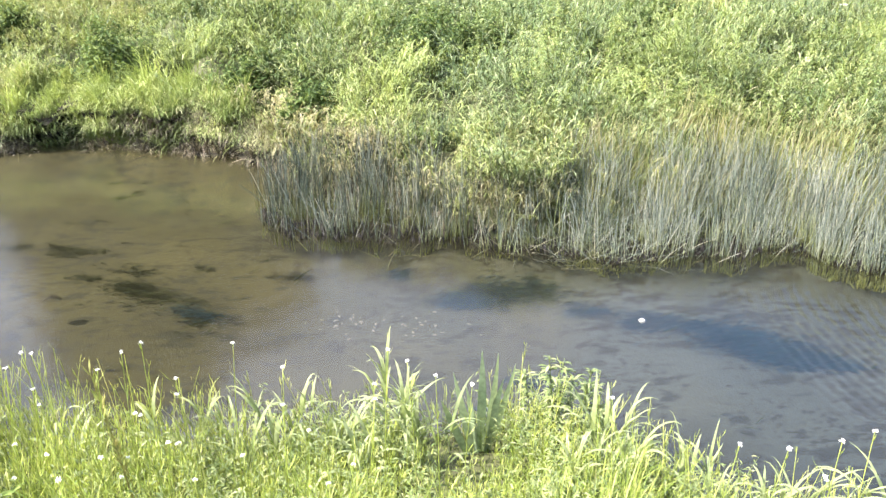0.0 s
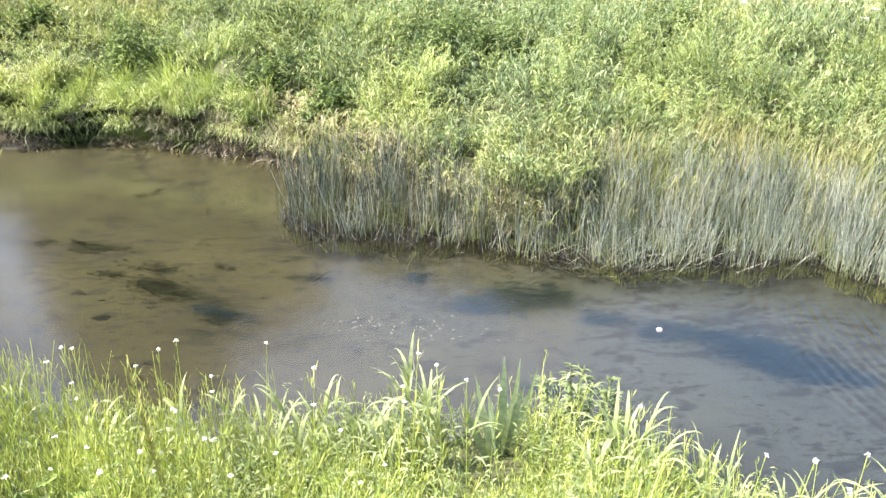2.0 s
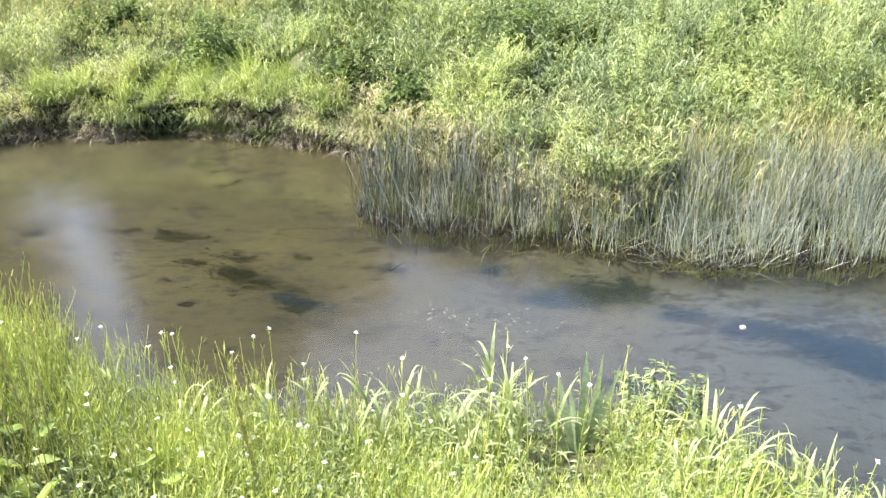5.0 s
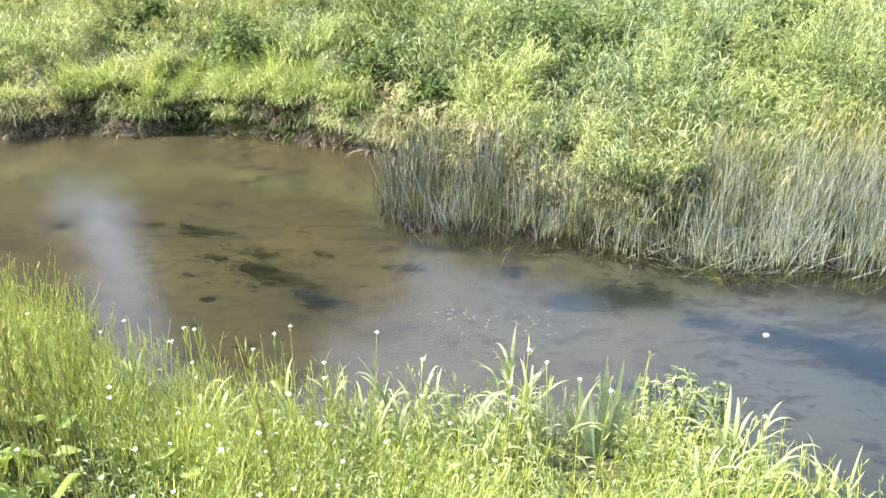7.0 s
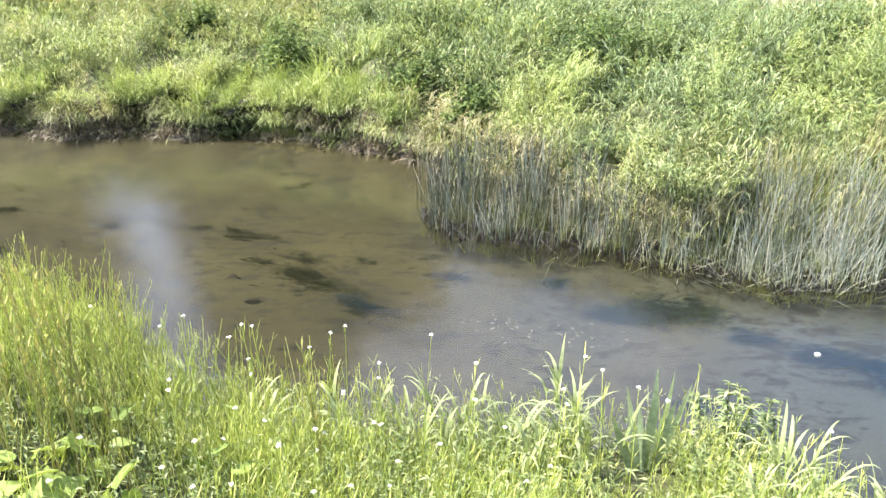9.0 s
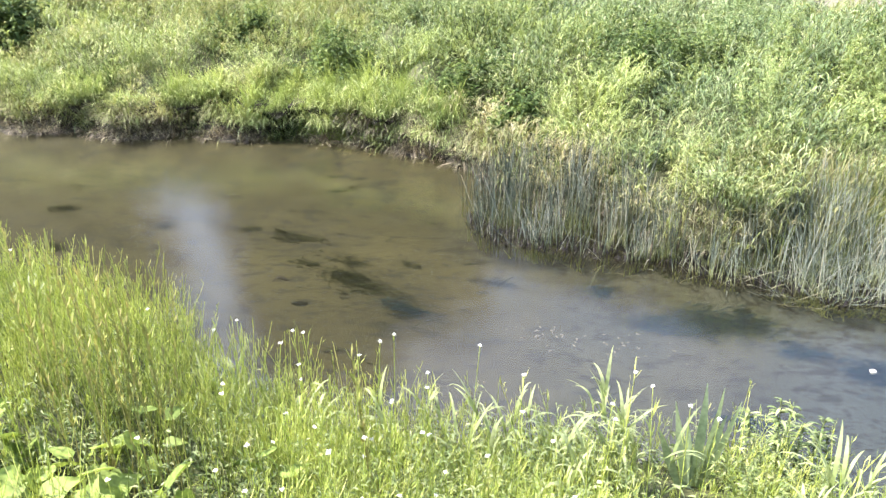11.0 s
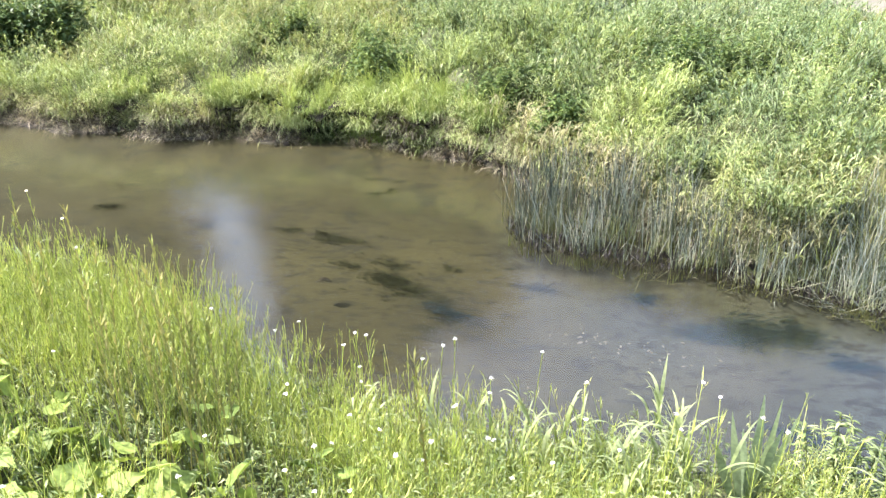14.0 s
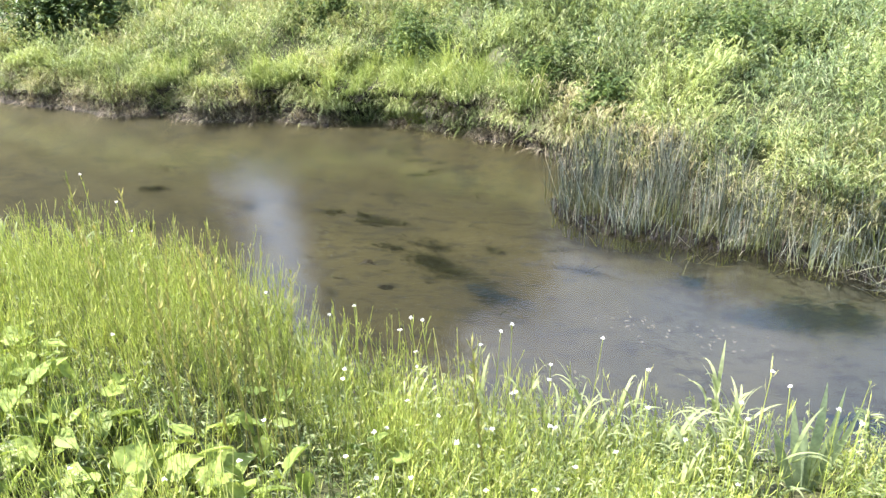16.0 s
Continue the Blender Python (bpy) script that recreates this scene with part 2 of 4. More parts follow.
def water_material():
    """Clear, slightly silty water: mirror gloss by Fresnel over a see-through body, with ripples and one set of rings."""
    m, nt, out = material("stream_water")
    geo = nt.nodes.new("ShaderNodeNewGeometry")
    mp = nt.nodes.new("ShaderNodeMapping")
    mp.inputs["Scale"].default_value = (1.0, 1.3, 1.0)
    nt.links.new(geo.outputs["Position"], mp.inputs["Vector"])
    n1 = noise_node(nt, 2.2, 2, 0.5, mp.outputs[0])
    n2 = noise_node(nt, 13.0, 2, 0.5, mp.outputs[0])
    ring = nt.nodes.new("ShaderNodeMapping")
    ring.inputs["Location"].default_value = (-4.7, -2.7, 0)
    nt.links.new(geo.outputs["Position"], ring.inputs["Vector"])
    wave = nt.nodes.new("ShaderNodeTexWave")
    wave.wave_type, wave.rings_direction = "RINGS", "SPHERICAL"
    wave.inputs["Scale"].default_value, wave.inputs["Distortion"].default_value, wave.inputs["Detail"].default_value, wave.inputs["Detail Scale"].default_value = 5.2, 1.6, 1.0, 1.6
    nt.links.new(ring.outputs[0], wave.inputs["Vector"])
    dist = nt.nodes.new("ShaderNodeVectorMath")
    dist.operation = "LENGTH"
    nt.links.new(ring.outputs[0], dist.inputs[0])
    fade = ramp_node(nt, [(0.36, (0, 0, 0)), (0.44, (1, 1, 1)), (0.55, (1, 1, 1)), (0.62, (0, 0, 0))])
    scale = nt.nodes.new("ShaderNodeMath")
    scale.operation = "MULTIPLY"
    scale.inputs[1].default_value = 0.25
    nt.links.new(dist.outputs["Value"], scale.inputs[0])
    nt.links.new(scale.outputs[0], fade.inputs[0])
    rings = nt.nodes.new("ShaderNodeMath")
    rings.operation = "MULTIPLY"
    nt.links.new(wave.outputs[1], rings.inputs[0])
    nt.links.new(fade.outputs[0], rings.inputs[1])
    add = nt.nodes.new("ShaderNodeMath")
    add.operation = "MULTIPLY_ADD"
    add.inputs[1].default_value = 0.04
    nt.links.new(n2.outputs[0], add.inputs[0])
    nt.links.new(n1.outputs[0], add.inputs[2])
    add2 = nt.nodes.new("ShaderNodeMath")
    add2.operation = "MULTIPLY_ADD"
    add2.inputs[1].default_value = 3.4
    nt.links.new(rings.outputs[0], add2.inputs[0])
    nt.links.new(add.outputs[0], add2.inputs[2])
    b = nt.nodes.new("ShaderNodeBump")
    b.inputs["Strength"].default_value, b.inputs["Distance"].default_value = 0.10, 0.05
    nt.links.new(add2.outputs[0], b.inputs["Height"])
    lw = nt.nodes.new("ShaderNodeLayerWeight")
    lw.inputs["Blend"].default_value = 0.5
    nt.links.new(b.outputs[0], lw.inputs["Normal"])
    pw = nt.nodes.new("ShaderNodeMath")
    pw.operation = "POWER"
    pw.inputs[1].default_value = 5.0
    nt.links.new(lw.outputs["Facing"], pw.inputs[0])
    fr = nt.nodes.new("ShaderNodeMath")
    fr.operation = "MULTIPLY_ADD"
    fr.inputs[1].default_value, fr.inputs[2].default_value = 0.42, 0.084
    nt.links.new(pw.outputs[0], fr.inputs[0])
    g = nt.nodes.new("ShaderNodeBsdfGlossy")
    g.inputs["Roughness"].default_value = 0.145
    nt.links.new(b.outputs[0], g.inputs["Normal"])
    t = nt.nodes.new("ShaderNodeBsdfTransparent")
    t.inputs["Color"].default_value = (0.716, 0.712, 0.580, 1)
    silt = nt.nodes.new("ShaderNodeBsdfDiffuse")
    silt.inputs["Color"].default_value = (0.125, 0.115, 0.068, 1)
    body = nt.nodes.new("ShaderNodeMixShader")
    body.inputs[0].default_value = 0.03
    nt.links.new(t.outputs[0], body.inputs[1])
    nt.links.new(silt.outputs[0], body.inputs[2])
    mx = nt.nodes.new("ShaderNodeMixShader")
    nt.links.new(fr.outputs[0], mx.inputs[0])
    nt.links.new(body.outputs[0], mx.inputs[1])
    nt.links.new(g.outputs[0], mx.inputs[2])
    nt.links.new(mx.outputs[0], out.inputs[0])
    return m


M_WATER = water_material()

# ---------------------------------------------------------------- mesh helpers


def quad_mesh(name, verts, quads, mats, uv=None, slots=None):
    """A mesh from arrays of points and four-cornered faces."""
    me = bpy.data.meshes.new(name)
    verts, quads = np.asarray(verts, np.float32), np.asarray(quads, np.int32)
    me.vertices.add(len(verts))
    me.vertices.foreach_set("co", verts.ravel())
    me.loops.add(quads.size)
    me.loops.foreach_set("vertex_index", quads.ravel())
    me.polygons.add(len(quads))
    me.polygons.foreach_set("loop_start", np.arange(0, quads.size, 4, dtype=np.int32))
    if uv is not None:
        layer = me.uv_layers.new(name="along")
        layer.data.foreach_set("uv", np.asarray(uv, np.float32)[quads.ravel()].ravel())
    for m in mats:
        me.materials.append(m)
    me.update(calc_edges=True)
    if slots is not None:
        me.polygons.foreach_set("material_index", np.asarray(slots, np.int32))
    return me


def ribbons(root, az, length, width, lean, bend, segs=4, power=1.6, belly=0.35):
    """Blades: ribbons that rise from their roots, lean by `lean` and bend over by `bend` (radians) towards az."""
    n = len(root)
    s = np.linspace(0, 1, segs + 1)
    mid = (s[:-1] + s[1:]) / 2
    th = lean[:, None] + bend[:, None] * mid[None] ** power
    step = (length / segs)[:, None]
    out = np.concatenate([np.zeros((n, 1)), np.cumsum(np.sin(th) * step, 1)], 1)
    up = np.concatenate([np.zeros((n, 1)), np.cumsum(np.cos(th) * step, 1)], 1)
    ca, sa = np.cos(az)[:, None], np.sin(az)[:, None]
    c = np.stack([root[:, :1] + out * ca, root[:, 1:2] + out * sa, root[:, 2:3] + up], -1)
    prof = np.where(s < belly, 0.55 + 0.45 * s / belly, 1 - (np.maximum(s - belly, 0) / (1 - belly)) ** 1.7 * 0.94)
    w = (width[:, None] * prof[None] / 2)[..., None]
    twist = rng.normal(0, 0.5, n)[:, None]
    side = np.stack([-np.sin(az[:, None] + twist * s), np.cos(az[:, None] + twist * s), 0 * s + 0 * twist], -1) * w
    a, b = c - side, c + side
    v = np.stack([a, b], 2).reshape(-1, 3)
    base = (np.arange(n) * (segs + 1) * 2)[:, None] + (np.arange(segs) * 2)[None]
    q = np.stack([base, base + 1, base + 3, base + 2], -1).reshape(-1, 4)
    uv = np.stack([np.tile([0.0, 1.0], n * (segs + 1)), np.tile(np.repeat(s, 2), n)], -1)
    return v, q, uv


def stems(root, az, length, radius, lean, bend, segs=3, sides=3, tip=0.5, power=1.5):
    """Round stems as slim prisms."""
    n = len(root)
    s = np.linspace(0, 1, segs + 1)
    mid = (s[:-1] + s[1:]) / 2
    th = lean[:, None] + bend[:, None] * mid[None] ** power
    step = (length / segs)[:, None]
    out = np.concatenate([np.zeros((n, 1)), np.cumsum(np.sin(th) * step, 1)], 1)
    up = np.concatenate([np.zeros((n, 1)), np.cumsum(np.cos(th) * step, 1)], 1)
    c = np.stack([root[:, :1] + out * np.cos(az)[:, None], root[:, 1:2] + out * np.sin(az)[:, None], root[:, 2:3] + up], -1)
    r = radius[:, None] * (1 - (1 - tip) * s)[None]
    ang = np.arange(sides) * 2 * np.pi / sides
    ring = np.stack([np.cos(ang), np.sin(ang), 0 * ang], -1)
    v = (c[:, :, None] + ring[None, None] * r[..., None, None]).reshape(-1, 3)
    base = (np.arange(n) * (segs + 1) * sides)[:, None, None] + (np.arange(segs) * sides)[None, :, None]
    k = np.arange(sides)[None, None]
    k2 = (k + 1) % sides
    q = np.stack([base + k, base + k2, base + sides + k2, base + sides + k], -1).reshape(-1, 4)
    uv = np.stack([np.zeros(n * (segs + 1) * sides), np.tile(np.repeat(s, sides), n)], -1)
    return v, q, uv, c


def leaves(centre, az, length, width, pitch, cup=0.25):
    """Pointed leaves of four faces each, from a stalk end outwards."""
    n = len(centre)
    d = np.stack([np.cos(az) * np.cos(pitch), np.sin(az) * np.cos(pitch), np.sin(pitch)], -1)
    side = np.stack([-np.sin(az), np.cos(az), 0 * az], -1)
    up = np.cross(d, side)
    rows = []
    for s, w, z in ((0, 0.12, 0), (0.35, 1.0, 0.12), (0.7, 0.7, 0.10), (1.0, 0.05, -0.10)):
        m = centre + d * (s * length)[:, None] + up * (z * length * 1.0)[:, None]
        o = side * (w * width / 2)[:, None] + up * (cup * w * width / 2)[:, None]
        o2 = -side * (w * width / 2)[:, None] + up * (cup * w * width / 2)[:, None]
        rows.append(np.stack([m + o2, m, m + o], 1))
    v = np.stack(rows, 1).reshape(-1, 3)
    base = (np.arange(n) * 12)[:, None, None] + (np.arange(3) * 3)[None, :, None] + np.arange(2)[None, None]
    q = np.stack([base, base + 1, base + 4, base + 3], -1).reshape(-1, 4)
    uv = np.stack([np.tile([0, 0.5, 1.0], n * 4), np.tile(np.repeat([0, 0.35, 0.7, 1.0], 3), n)], -1)
    return v, q, uv


def folded_leaves(centre, az, length, width, pitch):
    """Small pointed leaves folded along the midrib, two faces each."""
    n = len(centre)
    d = np.stack([np.cos(az) * np.cos(pitch), np.sin(az) * np.cos(pitch), np.sin(pitch)], -1)
    side = np.stack([-np.sin(az), np.cos(az), 0 * az], -1)
    up = np.cross(d, side)
    L, W = length[:, None], width[:, None]
    m1, m2 = centre + d * L * 0.45 + up * 0.12 * L, centre + d * L - up * 0.1 * L
    v = np.stack([centre, m1 - side * W / 2 + up * W * 0.1, m2, m1 + side * W / 2 + up * W * 0.1, centre + d * L * 0.5 + up * 0.02 * L], 1).reshape(-1, 3)
    b = (np.arange(n) * 5)[:, None]
    q = np.concatenate([b + np.array([[0, 1, 2, 4]]), b + np.array([[0, 4, 2, 3]])])
    uv = np.tile(np.array([[0.5, 0], [0, 0.45], [0.5, 1], [1, 0.45], [0.5, 0.5]]), (n, 1))
    return v, q, uv


def joined(parts):
    vs, qs, us, k = [], [], [], 0
    for v, q, u in parts:
        vs.append(v), qs.append(q + k), us.append(u)
        k += len(v)
    return np.concatenate(vs), np.concatenate(qs), np.concatenate(us)


def stuff(name, geo, mat, label, category):
    v, q, u = geo
    return tagged(new(name, quad_mesh(name, v, q, [mat], u)), label, category, kind="stuff")


def piece(name, geo, mat, parent=None, label=""):
    v, q, u = geo
    ob = new(name, quad_mesh(name, v, q, [mat], u))
    if parent is not None:
        ob.parent = parent
    return tagged(ob, label) if label else ob


def U(a, b, n):
    return rng.uniform(a, b, n)


# ---------------------------------------------------------------- lie of the land
FAR_X = [-60, -30, -14, -9, -7, -5.2, -4.1, -3.2, -2.4, -1.7, -1.1, -0.55, -0.3, 0.1, 0.6, 1.0, 1.3, 1.6, 2.1, 3.0, 3.6, 5, 9, 20, 60]
FAR_Y = [17, 12, 9.6, 8.3, 7.85, 7.35, 7.2, 7.28, 7.15, 7.15, 6.8, 6.55, 6.3, 5.5, 5.2, 4.8, 4.5, 4.5, 4.65, 4.6, 4.3, 3.8, 2.6, 0, -9]
NEAR_X = [-60, -20, -8, -4.2, -3.2, -2.6, -1.96, -1.6, -1.23, -0.8, -0.2, 0.12, 0.5, 0.85, 1.0, 1.15, 1.4, 1.7, 2.5, 5, 20, 60]
NEAR_Y = [10, 6, 4.4, 3.7, 3.5, 3.58, 3.32, 3.12, 2.7, 2.55, 2.5, 2.45, 2.5, 2.52, 2.42, 2.2, 1.95, 1.78, 1.3, 0.0, -6, -15]
NOTCHES = ((-2.36, 0.80, 0.25), (-1.78, 0.55, 0.13), (-1.32, 0.5, 0.12), (-0.72, 0.25, 0.1), (-3.4, 0.28, 0.14), (-4.6, 0.25, 0.12))


def far_edge(x):
    y = np.interp(x, FAR_X, FAR_Y) + 0.05 * np.sin(x * 5.1) + 0.03 * np.sin(x * 11.3 + 1)
    return y


def notched(x):
    """How far a place along the far edge lies inside one of the washed-out hollows."""
    return sum(np.exp(-((x - cx) / (wid * 0.9)) ** 2) for cx, _, wid in NOTCHES)


def near_edge(x):
    return np.interp(x, NEAR_X, NEAR_Y) + 0.03 * np.sin(x * 6.3)


def bumps(x, y):
    return (np.sin(x * 2.1 + 1.3 * np.sin(y * 1.1)) * np.sin(y * 1.7 + 0.8 * np.sin(x * 0.9)) + 0.5 * np.sin(x * 4.3 + y * 2.2) * np.sin(y * 3.9 - x))


def land(x, y):
    """Height of the ground over the water's level."""
    x, y = np.asarray(x, float), np.asarray(y, float)
    plain = y - far_edge(x)
    s = plain.copy()
    for cx, depth, wid in NOTCHES:
        s = s - depth * np.exp(-((x - cx) / wid) ** 2)
    s = np.where(plain < 0, plain, np.maximum(s, -0.06))
    low = np.clip((x + 0.2) / 1.0, 0, 1)          # no cut bank behind the rushes
    cut = np.interp(s, [-3, -0.8, -0.15, 0.05, 0.2, 0.32, 0.6, 1.3, 2.6, 4.5, 9, 400], [-0.2, -0.17, -0.05, 0.02, 0.06, 0.24, 0.32, 0.52, 0.74, 0.78, 0.7, 0.7])
    soft = np.interp(s, [-3, -0.8, -0.15, 0.0, 0.3, 0.8, 1.6, 2.8, 4.5, 9, 400], [-0.2, -0.15, -0.04, 0.03, 0.18, 0.36, 0.52, 0.68, 0.70, 0.7, 0.7])
    far = cut * (1 - low) + soft * low
    far = far + 0.13 * bumps(x * 1.9, y * 2.0) * np.clip((s - 0.45) / 0.7, 0, 1) * np.clip((9 - s) / 3, 0, 1)
    s2 = near_edge(x) - y
    near = np.interp(s2, [-3, -0.8, -0.1, 0.0, 0.3, 0.7, 1.1, 1.7, 400], [-0.2, -0.17, -0.06, 0.02, 0.12, 0.26, 0.39, 0.5, 0.5])
    h = np.maximum(far, near)
    dry = np.clip((h - 0.1) / 0.3, 0, 1)
    return h + 0.035 * bumps(x, y) * dry + 0.012 * bumps(x * 2.3, y * 2.3) * (1 - dry)


def axis(fine0, fine1, step, reach):
    mid = np.arange(fine0, fine1 + step / 2, step)
    out = [step]
    while sum(out) < reach:
        out.append(out[-1] * 1.25)
    grow = np.cumsum(out)
    return np.concatenate([fine0 - grow[::-1], mid, fine1 + grow])


gx, gy = axis(-9, 6, 0.085, 900), axis(0.2, 10, 0.07, 900)
XX, YY = np.meshgrid(gx, gy)
ZZ = land(np.clip(XX, -60, 60), YY)
nx, ny = len(gx), len(gy)
idx = np.arange(nx * ny).reshape(ny, nx)
quads = np.stack([idx[:-1, :-1], idx[:-1, 1:], idx[1:, 1:], idx[1:, :-1]], -1).reshape(-1, 4)
gv = np.stack([XX, YY, ZZ], -1).reshape(-1, 3)
zc, xc, yc = gv[quads][..., 2].mean(1), gv[quads][..., 0].mean(1), gv[quads][..., 1].mean(1)
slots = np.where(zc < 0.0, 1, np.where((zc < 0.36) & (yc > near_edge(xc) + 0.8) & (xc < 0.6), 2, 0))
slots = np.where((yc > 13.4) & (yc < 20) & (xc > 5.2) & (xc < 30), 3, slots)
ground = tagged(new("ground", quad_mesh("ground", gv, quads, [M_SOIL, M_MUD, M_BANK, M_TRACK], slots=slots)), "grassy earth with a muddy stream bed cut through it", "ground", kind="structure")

wx, wy = np.linspace(-62, 62, 125), np.linspace(-16, 18, 60)
WX, WY = np.meshgrid(wx, wy)
wi = np.arange(WX.size).reshape(WX.shape)
wq = np.stack([wi[:-1, :-1], wi[:-1, 1:], wi[1:, 1:], wi[1:, :-1]], -1).reshape(-1, 4)
water = tagged(new("water", quad_mesh("water", np.stack([WX, WY, 0 * WX], -1).reshape(-1, 3), wq, [M_WATER])), "clear shallow brown stream water with faint ripples", "water", kind="structure")

# ---------------------------------------------------------------- growth
def scatter(n, x0, x1, y0, y1, keep):
    x, y = U(x0, x1, n), U(y0, y1, n)
    k = keep(x, y)
    return x[k], y[k]


def tufts(x, y, per, height, width, lean=(0.1, 0.7), bend=(0.6, 1.9), spread=0.06, toward=None, segs=4):
    """Many blades round each root; toward: an azimuth that they fall to."""
    n = len(x) * per
    X, Y = np.repeat(x, per), np.repeat(y, per)
    az = U(0, 2 * np.pi, n)
    if toward is not None:
        az = toward + rng.normal(0, 0.9, n)
    X, Y = X + np.cos(az) * U(0, spread, n), Y + np.sin(az) * U(0, spread, n)
    h = np.repeat(height, per) * U(0.55, 1.1, n)
    return ribbons(np.stack([X, Y, land(X, Y) - 0.02], -1), az, h, U(*width, n), U(*lean, n), U(*bend, n), segs)


def culms(x, y, z, az, height, lean, bend, per, leaf, width, low=0.3, thick=0.0018, droop=(0.7, 1.9), segs=3):
    """Grass stalks with long leaves that arch away from the joints."""
    n = len(x)
    sv, sq, su, c = stems(np.stack([x, y, z], -1), az, height, np.full(n, thick), lean, bend, segs=2)
    t = U(low, 1.0, (n, per))
    k = np.clip((t * 2).astype(int), 0, 1)
    f = (t * 2 - k)[..., None]
    i = np.arange(n)[:, None]
    pos = (c[i, k] * (1 - f) + c[i, k + 1] * f).reshape(-1, 3)
    m = n * per
    la = np.repeat(az, per) + rng.normal(0, 1.3, m)
    L = np.repeat(leaf, per) * U(0.6, 1.2, m)
    return joined([(sv, sq, su), ribbons(pos, la, L, width * U(0.6, 1.2, m), U(0.25, 0.9, m), U(*droop, m), segs)])


def leafy(x, y, height, per, leaf, slim=0.5, z=None, lean=0.25, thick=0.0025):
    """Upright stems with leaves all the way up."""
    n = len(x)
    z = land(x, y) - 0.02 if z is None else z
    sv, sq, su, c = stems(np.stack([x, y, z], -1), U(0, 2 * np.pi, n), height, np.full(n, thick), U(0, lean, n), U(0, lean * 1.2, n))
    t = U(0.25, 1.0, (n, per))
    k = np.clip((t * 3).astype(int), 0, 2)
    f = (t * 3 - k)[..., None]
    i = np.arange(n)[:, None]
    pos = (c[i, k] * (1 - f) + c[i, k + 1] * f).reshape(-1, 3)
    L = (leaf * (1.15 - 0.5 * t) * U(0.7, 1.2, (n, per))).ravel()
    return joined([(sv, sq, su), folded_leaves(pos, U(0, 2 * np.pi, n * per), L, L * slim * 1.1, U(-0.6, 0.5, n * per))])


# ---------------------------------------------------------------- far bank
CLUMPS = [(-1.98, 8.30, 0.36, 0.72), (-0.47, 7.20, 0.20, 0.52), (1.12, 7.20, 0.32, 0.6), (0.10, 6.45, 0.14, 0.42), (3.5, 7.7, 0.26, 0.58), (-3.3, 9.3, 0.18, 0.5)]
LAWN = (-1.62, 7.72)          # a shelf of short bright grass


def cleared(px, py):
    """Grass stays low in front of the nettles and on the shelf."""
    k = 1.0
    for cx, cy, r, hh in CLUMPS:
        if ((px - cx) / (r + 0.16)) ** 2 + ((py - cy + 0.25) / (r + 0.42)) ** 2 < 1:
            k = 0.36
    return 0.35 if ((px - LAWN[0]) / 0.5) ** 2 + ((py - LAWN[1]) / 0.34) ** 2 < 1 else k


def tussocks(count, x0, x1, d0, d1, stalks, tall, leaf, width, spread, per=8, segs=3):
    """Domes of leaning stalks with dark hollows between them."""
    cx = U(x0, x1, count)
    cd = U(d0, d1, count)
    cy = far_edge(cx) + cd
    X, Y, Z, A, Hh, Le = [], [], [], [], [], []
    for px, py, dd in zip(cx, cy, cd):
        n = int(stalks * U(0.6, 1.3, 1)[0])
        a = U(0, 2 * np.pi, n)
        r = np.sqrt(rng.random(n)) * spread * U(0.7, 1.3, 1)[0]
        qx, qy = px + np.cos(a) * r, py + np.sin(a) * r
        hh = cleared(px, py) * U(*tall, 1)[0] * np.clip(0.62 + 0.3 * dd, 0.6, 1.05)
        X.append(qx), Y.append(qy), Z.append(land(qx, qy) - 0.02)
        fall = np.arctan2(np.sin(a) * r - 0.07, np.cos(a) * r + 0.03)
        A.append(fall), Hh.append(hh * U(0.75, 1.08, n) * (1 - 0.5 * (r / spread) ** 2)), Le.append(0.1 + 0.45 * r / spread + np.abs(rng.normal(0, 0.12, n)))
    X, Y, Z, A, Hh, Le = (np.concatenate(v) for v in (X, Y, Z, A, Hh, Le))
    return culms(X, Y, Z, A, Hh, Le, U(0.2, 0.8, len(X)), per, leaf * (0.5 + 0.5 * Hh / 0.6), width, droop=(1.0, 2.5), segs=segs)


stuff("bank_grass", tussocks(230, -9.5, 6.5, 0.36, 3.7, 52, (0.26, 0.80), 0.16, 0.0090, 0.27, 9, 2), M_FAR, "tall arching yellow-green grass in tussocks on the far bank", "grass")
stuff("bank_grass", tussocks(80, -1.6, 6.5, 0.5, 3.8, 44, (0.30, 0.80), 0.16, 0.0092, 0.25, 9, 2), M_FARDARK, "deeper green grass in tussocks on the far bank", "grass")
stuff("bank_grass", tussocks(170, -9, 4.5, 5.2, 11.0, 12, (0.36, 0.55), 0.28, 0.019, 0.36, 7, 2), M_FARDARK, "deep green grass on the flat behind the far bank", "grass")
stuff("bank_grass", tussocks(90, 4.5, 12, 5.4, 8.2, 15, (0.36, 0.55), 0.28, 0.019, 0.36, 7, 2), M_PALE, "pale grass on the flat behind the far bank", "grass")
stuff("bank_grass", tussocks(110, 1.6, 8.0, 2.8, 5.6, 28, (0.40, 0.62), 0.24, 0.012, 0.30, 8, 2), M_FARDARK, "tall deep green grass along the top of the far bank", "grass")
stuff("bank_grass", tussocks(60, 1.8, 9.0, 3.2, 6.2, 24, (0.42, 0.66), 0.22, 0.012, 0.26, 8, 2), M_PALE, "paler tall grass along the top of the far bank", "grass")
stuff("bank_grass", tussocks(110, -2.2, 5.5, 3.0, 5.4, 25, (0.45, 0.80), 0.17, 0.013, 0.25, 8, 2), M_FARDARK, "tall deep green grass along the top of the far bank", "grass")
